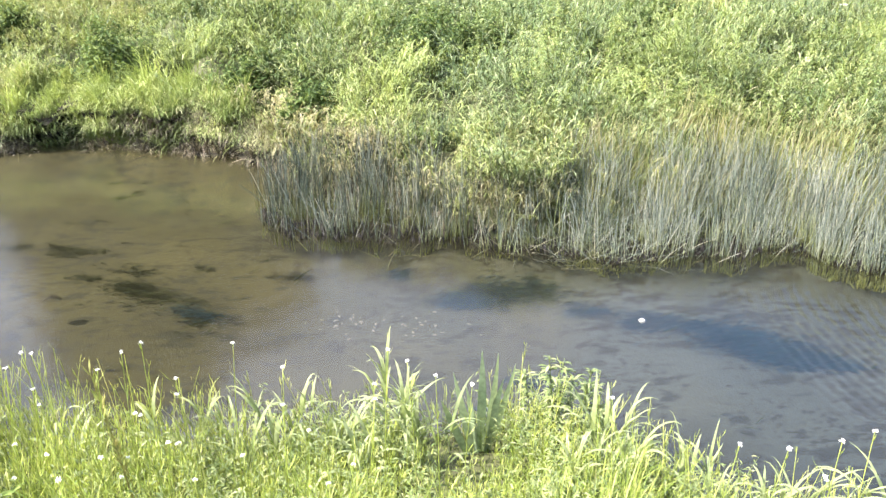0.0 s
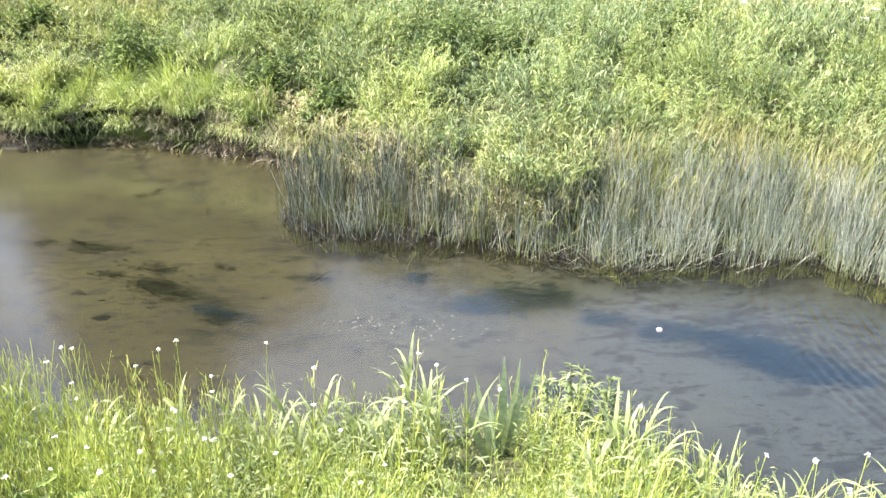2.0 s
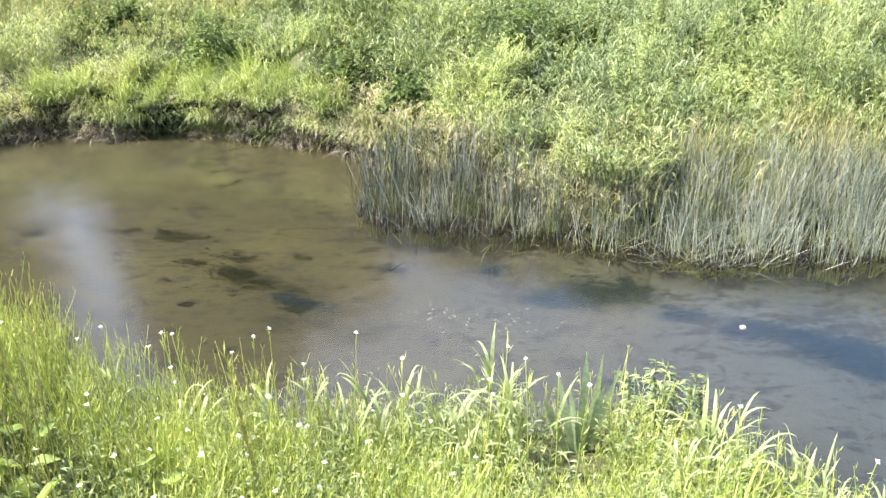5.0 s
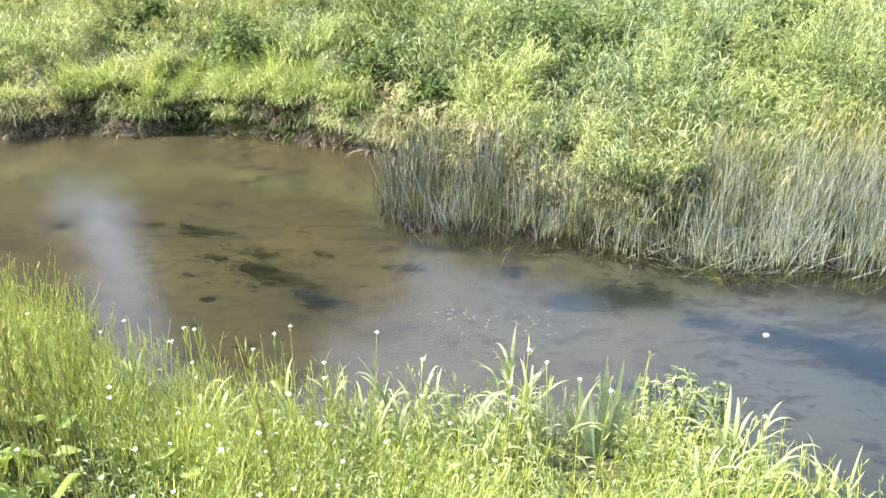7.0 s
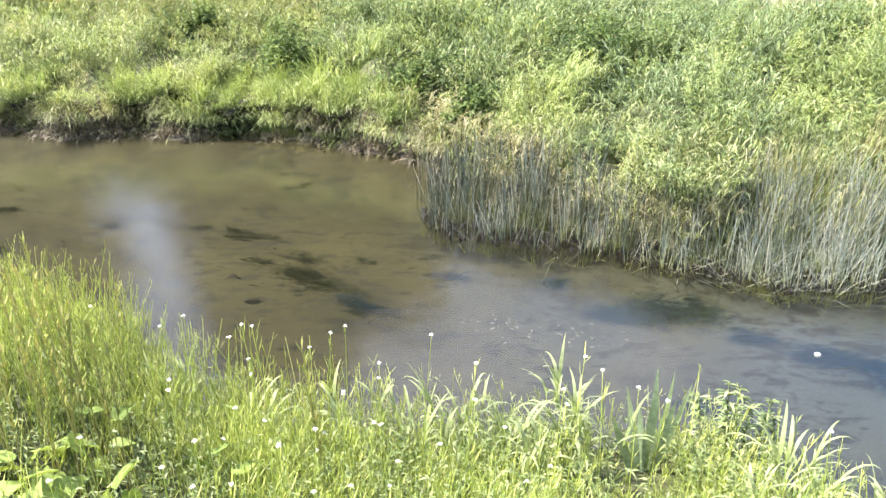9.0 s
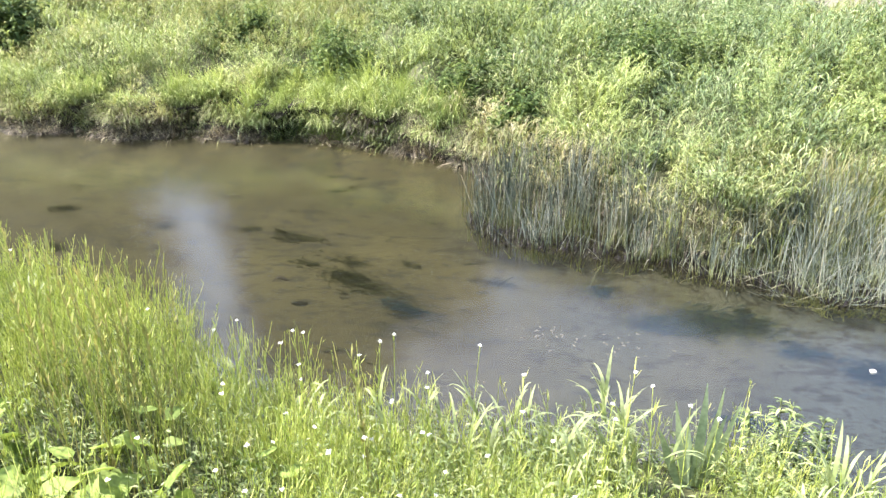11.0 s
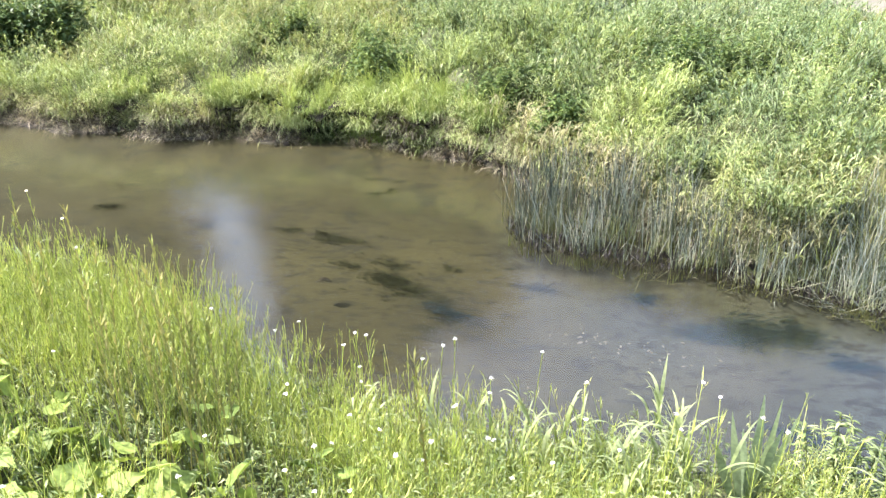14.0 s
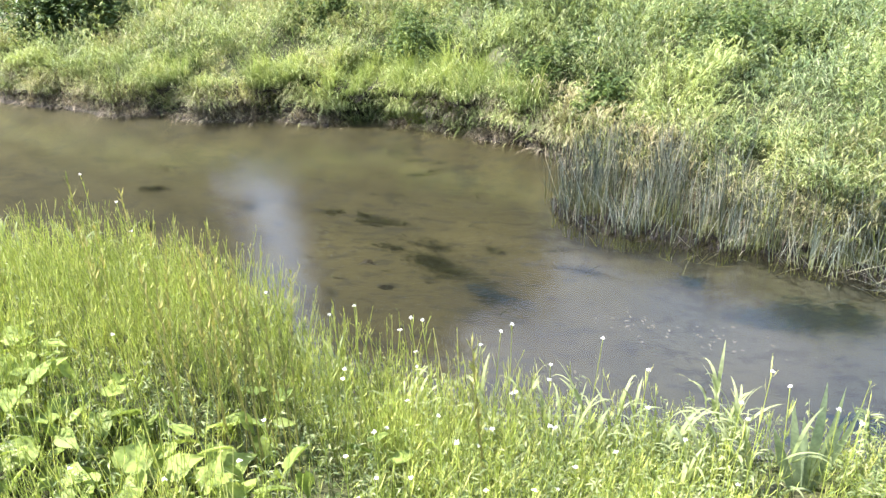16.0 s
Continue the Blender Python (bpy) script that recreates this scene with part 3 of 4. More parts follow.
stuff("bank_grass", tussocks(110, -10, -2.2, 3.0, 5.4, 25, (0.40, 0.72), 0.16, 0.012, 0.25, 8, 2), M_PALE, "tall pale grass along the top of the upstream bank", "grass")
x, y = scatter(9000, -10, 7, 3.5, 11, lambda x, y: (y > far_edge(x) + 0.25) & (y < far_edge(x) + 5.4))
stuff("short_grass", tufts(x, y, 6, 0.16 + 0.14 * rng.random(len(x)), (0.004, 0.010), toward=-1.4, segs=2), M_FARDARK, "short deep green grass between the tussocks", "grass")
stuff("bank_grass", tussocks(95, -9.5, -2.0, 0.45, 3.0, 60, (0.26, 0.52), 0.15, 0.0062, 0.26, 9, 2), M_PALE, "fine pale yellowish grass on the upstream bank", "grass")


def edge_tussocks(count):
    """Tussocks that lean out over the cut bank and shade its hollows."""
    parts = []
    for px in np.sort(U(-9.3, 0.1, count)):
        n = int(rng.uniform(20, 60))
        a, r = U(0, 6.28, n), np.sqrt(rng.random(n)) * U(0.12, 0.26, 1)[0]
        x = px + np.cos(a) * r
        x = x[notched(x) < 0.4]
        if len(x) < 4:
            continue
        n = len(x)
        y = far_edge(x) + 0.36 + 0.5 * np.abs(np.sin(a[:n]) * r[:n]) + U(-0.08, 0.3, 1)[0]
        hh = U(0.2, 0.6, 1)[0]
        parts.append(culms(x, y, land(x, y) - 0.03, -1.57 + rng.normal(0, 0.55, n), hh * U(0.7, 1.1, n), U(0.25, 0.8, n), U(0.6, 1.7, n), 11, np.full(n, 0.17), 0.0065, droop=(0.9, 2.3)))
    return joined(parts)


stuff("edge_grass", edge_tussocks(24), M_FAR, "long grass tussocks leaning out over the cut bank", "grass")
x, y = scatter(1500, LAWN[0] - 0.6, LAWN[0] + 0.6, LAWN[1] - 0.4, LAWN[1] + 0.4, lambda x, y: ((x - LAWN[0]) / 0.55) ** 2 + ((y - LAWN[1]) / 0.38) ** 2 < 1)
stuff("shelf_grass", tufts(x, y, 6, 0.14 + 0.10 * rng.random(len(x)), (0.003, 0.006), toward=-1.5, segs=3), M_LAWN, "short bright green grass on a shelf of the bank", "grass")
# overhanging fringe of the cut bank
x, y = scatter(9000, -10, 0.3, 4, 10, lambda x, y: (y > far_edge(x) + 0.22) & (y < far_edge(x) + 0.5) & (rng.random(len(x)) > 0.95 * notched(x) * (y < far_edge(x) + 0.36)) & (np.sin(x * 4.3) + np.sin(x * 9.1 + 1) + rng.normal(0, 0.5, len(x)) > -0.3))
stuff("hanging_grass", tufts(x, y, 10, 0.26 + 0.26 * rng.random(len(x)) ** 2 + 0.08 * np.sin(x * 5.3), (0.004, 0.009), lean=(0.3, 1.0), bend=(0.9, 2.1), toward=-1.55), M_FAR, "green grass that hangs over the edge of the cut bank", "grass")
x, y = scatter(60000, -10, 2.0, 4, 9.8, lambda x, y: (y > far_edge(x) + 0.05) & (y < far_edge(x) + 0.34) & (rng.random(len(x)) > 0.95 * notched(x)) & (rng.random(len(x)) < 0.35 + 0.5 * (np.sin(x * 3.1) + np.sin(x * 7.7 + 2) > 0)))
stuff("dry_grass", tufts(x, y, 9, 0.13 + 0.19 * rng.random(len(x)), (0.003, 0.007), lean=(0.3, 1.3), bend=(0.6, 1.9), toward=-1.5), M_STRAW, "straw-coloured dead grass along the water's edge", "grass")
def turf_lip(cx, depth, wid):
    """A sod of turf that juts out over a washed-out hollow, with its grass hanging down in front."""
    k, m = 13, 7
    u, v = np.linspace(-1, 1, k), np.linspace(0, 1, m)
    Uu, Vv = np.meshgrid(u, v)
    X = cx + Uu * wid * 1.75
    front = far_edge(X) + 0.16 + 0.16 * np.abs(Uu) ** 2 + 0.06 * np.sin(9 * Uu + cx)
    back = far_edge(X) + depth + 0.5
    Y = front + (back - front) * Vv
    top = 0.31 + 0.12 * Vv + 0.03 * np.sin(7 * Uu + 3 * cx) + 0.02 * np.sin(5 * Vv + 8 * Uu)
    low = top - 0.05 - 0.09 * Vv + 0.012 * np.sin(13 * Uu)
    v1, v2 = np.stack([X, Y, top], -1).reshape(-1, 3), np.stack([X, Y, low], -1).reshape(-1, 3)
    i = np.arange(k * m).reshape(m, k)
    face = np.stack([i[:-1, :-1], i[:-1, 1:], i[1:, 1:], i[1:, :-1]], -1).reshape(-1, 4)
    rim = np.concatenate([i[0], i[1:, -1], i[-1, -2::-1], i[-2:0:-1, 0]])
    nxt = np.roll(rim, -1)
    q = np.concatenate([face, face[:, ::-1] + k * m, np.stack([rim, nxt, nxt + k * m, rim + k * m], -1)])
    th = tagged(piece("turf_lip", (np.concatenate([v1, v2]), q, np.zeros((2 * k * m, 2))), M_BANK), "sod of turf jutting out over a dark washed-out hollow", "turf", "turf lips")
    n = int(1100 * wid / 0.12 * (0.7 + 1.3 * depth))
    pu, pv = U(-1, 1, n), rng.random(n) ** 1.2
    px = cx + pu * wid * 1.75
    pf = far_edge(px) + 0.11 + 0.16 * np.abs(pu) ** 2
    py = pf + (far_edge(px) + depth + 0.45 - pf) * pv
    g = ribbons(np.stack([px, py, 0.29 + 0.12 * pv], -1), -1.57 + rng.normal(0, 0.6, n), (0.07 + 0.11 * np.clip(np.sin(pu * 8 + cx * 7), 0, 1) ** 2 + 0.24 * np.abs(pu) ** 4 + 0.14 * pv + (0.15 if wid < 0.2 else 0.0) * (1 - pv)) * U(0.6, 1.3, n), U(0.004, 0.009, n), U(0.1, 0.8, n), U(0.7, 1.8, n), 4)
    piece("hanging_grass", g, M_FAR, th, "green grass hanging from the sod")


for lip in NOTCHES:
    turf_lip(*lip)
def draping_tufts(count, x0, x1, mat, words):
    """Tufts rooted low on the cut bank whose blades fall to the water, with gaps between them."""
    parts = []
    for px in np.sort(U(x0, x1, count)):
        if notched(px) > 0.55:
            continue
        n = int(rng.uniform(40, 110))
        sp = rng.uniform(0.04, 0.13)
        x = px + rng.normal(0, sp, n)
        y = far_edge(x) + 0.22 + rng.uniform(-0.03, 0.10) + rng.normal(0, 0.04, n)
        L = rng.uniform(0.22, 0.42) * U(0.6, 1.15, n)
        parts.append(ribbons(np.stack([x, y, np.maximum(land(x, y), 0.12)], -1), -1.57 + rng.normal(0, 0.5, n) + (x - px) * 3, L, U(0.004, 0.008, n), U(0.1, 0.8, n), U(1.2, 2.3, n), 4))
    stuff("draping_grass", joined(parts), mat, words, "grass")


draping_tufts(34, -3.0, -0.2, M_FAR, "green grass tufts draping from the cut bank to the water")
draping_tufts(22, -1.9, -0.1, M_STRAW, "dry grass tufts draping from the cut bank")
draping_tufts(10, -1.5, -0.1, M_BLEACHED, "bleached grass tufts draping from the cut bank")
draping_tufts(16, -8.0, -3.0, M_STRAW, "dry grass tufts hanging on the upstream bank")
draping_tufts(46, -8.5, -2.5, M_PALE, "pale grass tufts draping over the upstream bank")
# broken clods and roots along the foot of the cut bank
clods = []
for px in U(-9.5, 0.2, 300):
    py = float(far_edge(px)) + rng.uniform(-0.06, 0.28)
    if notched(px) > 0.5:
        continue
    s = rng.uniform(0.010, 0.034)
    a = np.arange(6) * math.pi / 3 + rng.uniform(0, 1)
    zc0 = float(land(px, py))
    ringv = [np.stack([px + np.cos(a) * s * k * rng.uniform(0.7, 1.3, 6), py + np.sin(a) * s * k * 0.8 * rng.uniform(0.7, 1.3, 6), np.full(6, zc0 - 0.02 + s * z) + rng.normal(0, 0.15 * s, 6)], -1) for k, z in ((1.0, 0.0), (1.0, 0.6), (0.55, 1.1), (0.05, 1.2))]
    v = np.concatenate(ringv)
    k = np.arange(6)
    q = np.concatenate([np.stack([r * 6 + k, r * 6 + (k + 1) % 6, r * 6 + 6 + (k + 1) % 6, r * 6 + 6 + k], -1) for r in range(3)])
    clods.append((v, q, np.zeros((24, 2))))
stuff("earth_clods", joined(clods), M_BANK, "crumbled brown clods of earth at the foot of the bank", "earth")
# pale grasses behind the rushes and in their gap
x, y = scatter(1500, 0.0, 6, 4, 7, lambda x, y: (y > far_edge(x) - 0.05) & (y < far_edge(x) + 0.7))
n = len(x)
stuff("pale_grass", culms(x, y, land(x, y) - 0.02, -1.5 + rng.normal(0, 1.0, n), U(0.24, 0.50, n), U(0.0, 0.35, n), U(0.2, 0.9, n), 9, np.full(n, 0.14), 0.0065, droop=(1.0, 2.4)), M_PALE, "pale yellowing grass behind the rushes", "grass")
x, y = scatter(9000, 1.55, 6.8, 2.4, 6.4, lambda x, y: (y > far_edge(x) - 0.1) & (y < far_edge(x) + 0.8) & (bumps(x * 2.6, y * 2.6) > -0.5))
for pick, mat, words in ((rng.random(len(x)) < 0.26, M_BLEACHED, "bleached upright grass in a band behind the rushes"), (rng.random(len(x)) < 0.5, M_PALE, "pale upright grass in a band behind the rushes")):
    stuff("upright_grass", tufts(x[pick], y[pick], 7, 0.32 + 0.24 * rng.random(int(pick.sum())), (0.004, 0.0075), lean=(0.0, 0.3), bend=(0.2, 1.3), segs=3), mat, words, "grass")
x, y = scatter(1150, -0.7, 0.85, 4.4, 7.6, lambda x, y: (y > far_edge(x) + 0.02) & (y < far_edge(x) + 0.55) & (bumps(x * 3 + 1, y * 3) > -0.2))
n = len(x)
stuff("bleached_grass", culms(x, y, land(x, y) - 0.02, -1.5 + rng.normal(0, 0.9, n), U(0.22, 0.42, n), U(0.05, 0.5, n), U(0.4, 1.3, n), 8, np.full(n, 0.17), 0.008, droop=(1.0, 2.3)), M_BLEACHED, "bleached straw-yellow grass drooping behind the rushes", "grass")


def one_tussock(name, label, px, py, rx, ry, n, tall, leaf, width, mat):
    a, r = U(0, 2 * np.pi, n), np.sqrt(rng.random(n))
    x, y = px + np.cos(a) * r * rx, py + np.sin(a) * r * ry
    g = culms(x, y, np.maximum(land(x, y), 0), a, U(*tall, n), 0.08 + 0.4 * r, U(0.2, 0.9, n), 9, np.full(n, leaf), width, droop=(1.1, 2.6))
    tagged(piece(name, g, mat), label, "grass")


one_tussock("grass_tussock", "bright green grass tussock breaking through the rushes", 1.46, 4.90, 0.19, 0.13, 80, (0.32, 0.54), 0.12, 0.008, M_FAR)
one_tussock("grass_tussock", "yellow-green grass tussock drooping over the rushes", 1.50, 4.86, 0.17, 0.11, 64, (0.32, 0.54), 0.12, 0.008, M_FARDARK)
one_tussock("grass_tussock", "paler grass tussock at the back of the rushes", 1.75, 5.0, 0.18, 0.12, 40, (0.28, 0.46), 0.13, 0.008, M_PALE)
one_tussock("dead_tussock", "bleached dead grass skirt under a green tussock", 1.44, 4.66, 0.18, 0.06, 26, (0.18, 0.30), 0.13, 0.007, M_BLEACHED)

for cx, cy, r, hh in CLUMPS:
    n = int(430 * r)
    k = rng.integers(0, 4, n)
    ox, oy = rng.normal(0, 0.7 * r, 4), rng.normal(0, 0.45 * r, 4)
    px, py = ox[k] + rng.normal(0, 0.5 * r, n), oy[k] + rng.normal(0, 0.35 * r, n)
    clump = tagged(new("nettle_clump"), "dark green nettle clump growing out of the bank grass", "plant", "nettle clumps")
    z0 = float(land(cx, cy))
    clump.location = (cx, cy, z0)
    for a in range(n):
        zz = land(np.array([cx + px[a]]), np.array([cy + py[a]])) - z0 - 0.02
        piece("nettle_stem", leafy(px[a:a + 1], py[a:a + 1], hh * U(0.45, 1.0, 1), 22, 0.085, 0.4, z=zz), M_NETTLE, clump)
for cx, cy, hh in ((-7.0, 9.1, 0.8), (-6.5, 9.2, 0.72)):
    n = 170
    px, py = cx + rng.normal(0, 0.22, n), cy + rng.normal(0, 0.16, n)
    tagged(piece("bramble_bush", leafy(px, py, hh * U(0.5, 1.05, n), 30, 0.10, 0.6, lean=0.5), M_BRAMBLE), "dark green bramble bush on the far bank", "bush", "bramble bushes")
x, y = scatter(2300, 1.2, 6.5, 5, 9, lambda x, y: (y > far_edge(x) + 0.7) & (y < far_edge(x) + 3.8) & (bumps(x * 1.3, y * 1.3) > -0.35))
stuff("leafy_herbs", leafy(x, y, (0.22 + 0.46 * np.clip(0.5 + 0.55 * bumps(x * 1.7, y * 1.7), 0, 1)) * U(0.8, 1.1, len(x)), 36, 0.048, 0.36), M_LEAFY, "bright yellow-green leafy herbs on the far bank", "plants")

x, y = scatter(7000, -1.4, 3.6, 5.5, 12.0, lambda x, y: (y > far_edge(x) + 1.5 + 0.5 * np.clip(x, 0, 3)) & (y < far_edge(x) + 4.6) & (bumps(x * 1.5 + 2, y * 1.5) > -0.25 + 0.5 * np.clip(far_edge(x) + 2.6 - y, 0, 1)))
stuff("bank_herbs", leafy(x, y, (0.28 + 0.42 * np.clip(0.5 + 0.5 * bumps(x * 2.1, y * 2.1), 0, 1)) * U(0.75, 1.1, len(x)), 26, 0.062, 0.36), M_HERB, "leafy green herbs in mounds along the top of the far bank", "plants")

# white umbels at the top of the far bank
UMBELS = [(3.9, 7.0), (4.2, 6.8), (4.5, 7.1), (4.9, 6.6), (5.2, 6.9), (5.5, 6.5), (5.0, 7.1)]
for k, (ux, uy) in enumerate(UMBELS):
    n = 26
    hz = float(land(ux, uy)) + 0.62
    a, r = U(0, 2 * np.pi, n), np.sqrt(rng.random(n)) * 0.03
    plant = tagged(new("umbel_plant"), "white umbel flower on a thin green stalk", "flower", "white umbels")
    plant.location = (ux, uy, float(land(ux, uy)) - 0.02)
    one = np.ones(1)
    piece("stalk", stems(np.zeros((1, 3)), U(0, 6, 1), one * 0.63, one * 0.003, one * 0.05, one * 0.1)[:3], M_STALK, plant)
    piece("flower_head", leaves(np.stack([np.cos(a) * r + 0.03, np.sin(a) * r, 0.62 + 0.01 * rng.random(n)], -1), a, np.full(n, 0.014), np.full(n, 0.014), U(0, 0.6, n)), M_PETAL, plant, "white flat flower head")

# ---------------------------------------------------------------- rushes
rng = np.random.default_rng(23)
RUSH_X = [-0.3, -0.25, 0.08, 0.5, 0.9, 1.26, 1.56, 2.4, 3.0, 3.35, 4.5, 7]
RUSH_Y = [5.1, 4.92, 4.66, 4.62, 4.45, 4.32, 4.1, 4.0, 3.98, 3.62, 3.2, 2.2]


def rush_front(x):
    return np.interp(x, RUSH_X, RUSH_Y) + 0.05 * np.sin(x * 9) + 0.03 * np.sin(x * 23)


x, y = scatter(165000, -0.42, 6, 2.4, 6.6, lambda x, y: (y > rush_front(x)) & (y < np.maximum(far_edge(x) + 0.2, rush_front(x) + 0.55)))
thin = np.exp(-((x - 1.46) / 0.22) ** 2) * (y > 4.40)
keep = (rng.random(len(x)) > 0.9 * thin) & (rng.random(len(x)) < np.clip(0.12 + (x + 0.40 + 0.06 * np.sin(y * 17)) / 0.45, 0, 1)) & (rng.random(len(x)) < (0.30 + 0.50 * bumps(x * 5.5, y * 5.5)) * np.clip(0.45 + 0.4 * (x - 0.9), 0.45, 0.9))
x, y = x[keep], y[keep]
n = len(x)
z = np.clip(land(x, y), -0.12, 0.2)
edge = np.clip((y - rush_front(x)) / 0.5, 0, 1)
bent = rng.random(n) < np.clip(0.1 * (x + 0.6), 0.03, 0.14) + 0.50 * np.exp(-((x - 1.85) / 0.42) ** 2)
tall = np.interp(x, [-0.4, -0.1, 0.4, 1.0, 1.3, 1.8, 2.4], [0.30, 0.44, 0.54, 0.54, 0.46, 0.56, 0.51]) * (1.12 - 0.75 * rng.random(n) ** 1.5) * (0.55 + 0.5 * edge) * (1 - 0.3 * np.clip(y - rush_front(x) - 0.6, 0, 1)) - np.minimum(z, 0)
az = U(0, 2 * np.pi, n)
lean = np.where(bent, U(0.4, 1.2, n), np.abs(rng.normal(0.0, 0.19, n)))
bow = np.where(bent, U(0.0, 0.6, n), U(0, 0.22, n))
fat = U(0.0014, 0.0027, n) * np.clip(1.45 - 0.4 * (x - 0.9), 1.0, 1.45)
# more pale stems in the front row; the stand's shaded inside is put into colour
light = rng.random(n) < np.clip((x - 0.6) / 2.2, 0.26, 0.8) + 0.32 * (edge < 0.22)
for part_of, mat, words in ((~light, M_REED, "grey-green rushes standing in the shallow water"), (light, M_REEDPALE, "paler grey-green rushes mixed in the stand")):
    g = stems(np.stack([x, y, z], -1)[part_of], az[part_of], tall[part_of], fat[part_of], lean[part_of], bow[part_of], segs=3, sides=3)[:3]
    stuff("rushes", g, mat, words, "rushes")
# dark ribbons added along the rush feet as their band of shade
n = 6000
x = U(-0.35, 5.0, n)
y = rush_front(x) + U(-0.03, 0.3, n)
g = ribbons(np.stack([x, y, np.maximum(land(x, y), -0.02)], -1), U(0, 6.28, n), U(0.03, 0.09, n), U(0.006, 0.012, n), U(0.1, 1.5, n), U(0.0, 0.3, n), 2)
stuff("rush_foot_shade", g, M_ROT_SHADE, "dark strips standing for the shade round the feet of the rushes", "litter")
# snapped stems that lie out over the water
n = 54
x = np.concatenate([rng.normal(1.5, 0.32, 42), U(0.5, 3.4, 12)])
y = rush_front(x) + U(0, 0.15, n)
az = -1.57 + rng.normal(0, 0.9, n)
for k in range(n):
    one = np.ones(1)
    g = stems(np.array([[0, 0, 0.0]]), az[k] * one, U(0.16, 0.34, 1), one * 0.0036, U(0.75, 1.15, 1), U(0.0, 0.35, 1), sides=5)[:3]
    ob = tagged(piece("snapped_rush", g, M_SNAPPED), "pale snapped rush stem leaning over the water", "rush", "snapped rushes")
    ob.location = (x[k], y[k], max(float(land(x[k], y[k])), -0.1) - 0.01)

# ---------------------------------------------------------------- in the stream
rng = np.random.default_rng(31)


def weed_bed(cx, cy, rx, ry, slope, n, teal):
    """Trailing waterweed, combed along the current."""
    k = 12
    lu, lv, ls = rng.normal(-0.1 * rx, 0.45 * rx, k), rng.normal(0, 0.5 * ry, k), U(0.12, 0.42, k)
    who = (rng.random(n) ** 1.6 * k).astype(int)
    u, v = lu[who] + rng.normal(0, 1, n) * ls[who] * rx, lv[who] + rng.normal(0, 1, n) * ls[who] * 1.5 * ry
    c, s = math.cos(slope), math.sin(slope)
    X, Y = cx + u * c - v * s, cy + u * s + v * c
    g = ribbons(np.stack([X, Y, land(X, Y) - 0.005], -1), slope + rng.normal(0, 0.35, n), U(0.03, 0.09, n), U(0.003, 0.008, n), U(1.1, 1.5, n), U(0.1, 0.35, n), 3)
    g[0][:, 2] = np.minimum(g[0][:, 2], -0.012)
    return tagged(piece("waterweed_bed", g, M_WEEDTEAL if teal else M_WEED), "waterweed trailing on the stream bed, with reflected sky blue in its colour" if teal else "dark green waterweed trailing on the stream bed", "waterweed", "waterweed beds", "stuff")


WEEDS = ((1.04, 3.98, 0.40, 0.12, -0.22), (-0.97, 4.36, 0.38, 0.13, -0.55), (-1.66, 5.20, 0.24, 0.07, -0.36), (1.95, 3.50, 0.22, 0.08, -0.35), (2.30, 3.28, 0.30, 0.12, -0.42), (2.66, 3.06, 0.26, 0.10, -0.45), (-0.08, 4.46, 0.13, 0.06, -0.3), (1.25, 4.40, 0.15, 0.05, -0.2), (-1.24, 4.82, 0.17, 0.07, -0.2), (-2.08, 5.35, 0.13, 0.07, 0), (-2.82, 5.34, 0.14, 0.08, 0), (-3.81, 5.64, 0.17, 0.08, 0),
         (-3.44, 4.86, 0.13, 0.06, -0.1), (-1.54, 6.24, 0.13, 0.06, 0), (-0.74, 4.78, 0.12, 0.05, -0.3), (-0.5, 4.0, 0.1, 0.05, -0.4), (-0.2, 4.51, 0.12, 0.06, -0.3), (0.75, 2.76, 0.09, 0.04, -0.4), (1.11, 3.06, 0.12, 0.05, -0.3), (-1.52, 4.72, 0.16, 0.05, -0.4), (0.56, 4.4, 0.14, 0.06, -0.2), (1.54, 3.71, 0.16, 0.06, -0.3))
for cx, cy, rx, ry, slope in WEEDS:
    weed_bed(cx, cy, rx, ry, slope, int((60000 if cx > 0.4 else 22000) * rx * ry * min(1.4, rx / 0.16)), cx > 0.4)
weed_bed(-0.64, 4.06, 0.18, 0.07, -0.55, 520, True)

x, y = scatter(3200, -5, 3, 2.2, 6.8, lambda x, y: (y < far_edge(x) - 0.2) & (bumps(x * 2.9 + 4, y * 4.4) > 0.6))
n = len(x)
g = ribbons(np.stack([x, y, land(x, y) - 0.004], -1), -0.3 + rng.normal(0, 0.5, n), U(0.05, 0.12, n), U(0.006, 0.014, n), U(1.0, 1.45, n), U(0.05, 0.2, n), 3)
stuff("stream_litter", g, M_WEED, "dark weed scraps and litter on the stream bed", "litter")


def lump(name, size, mat, seed_shift, flat=0.6):
    bm = bmesh.new()
    bmesh.ops.create_icosphere(bm, subdivisions=2, radius=1)
    for v in bm.verts:
        k = 1 + 0.28 * noise.noise(v.co * 1.6 + Vector((seed_shift, 0, 0)))
        v.co = Vector((v.co.x * size * k, v.co.y * size * 0.75 * k, v.co.z * size * flat * k))
    me = bpy.data.meshes.new(name)
    bm.to_mesh(me)
    bm.free()
    me.materials.append(mat)
    return me


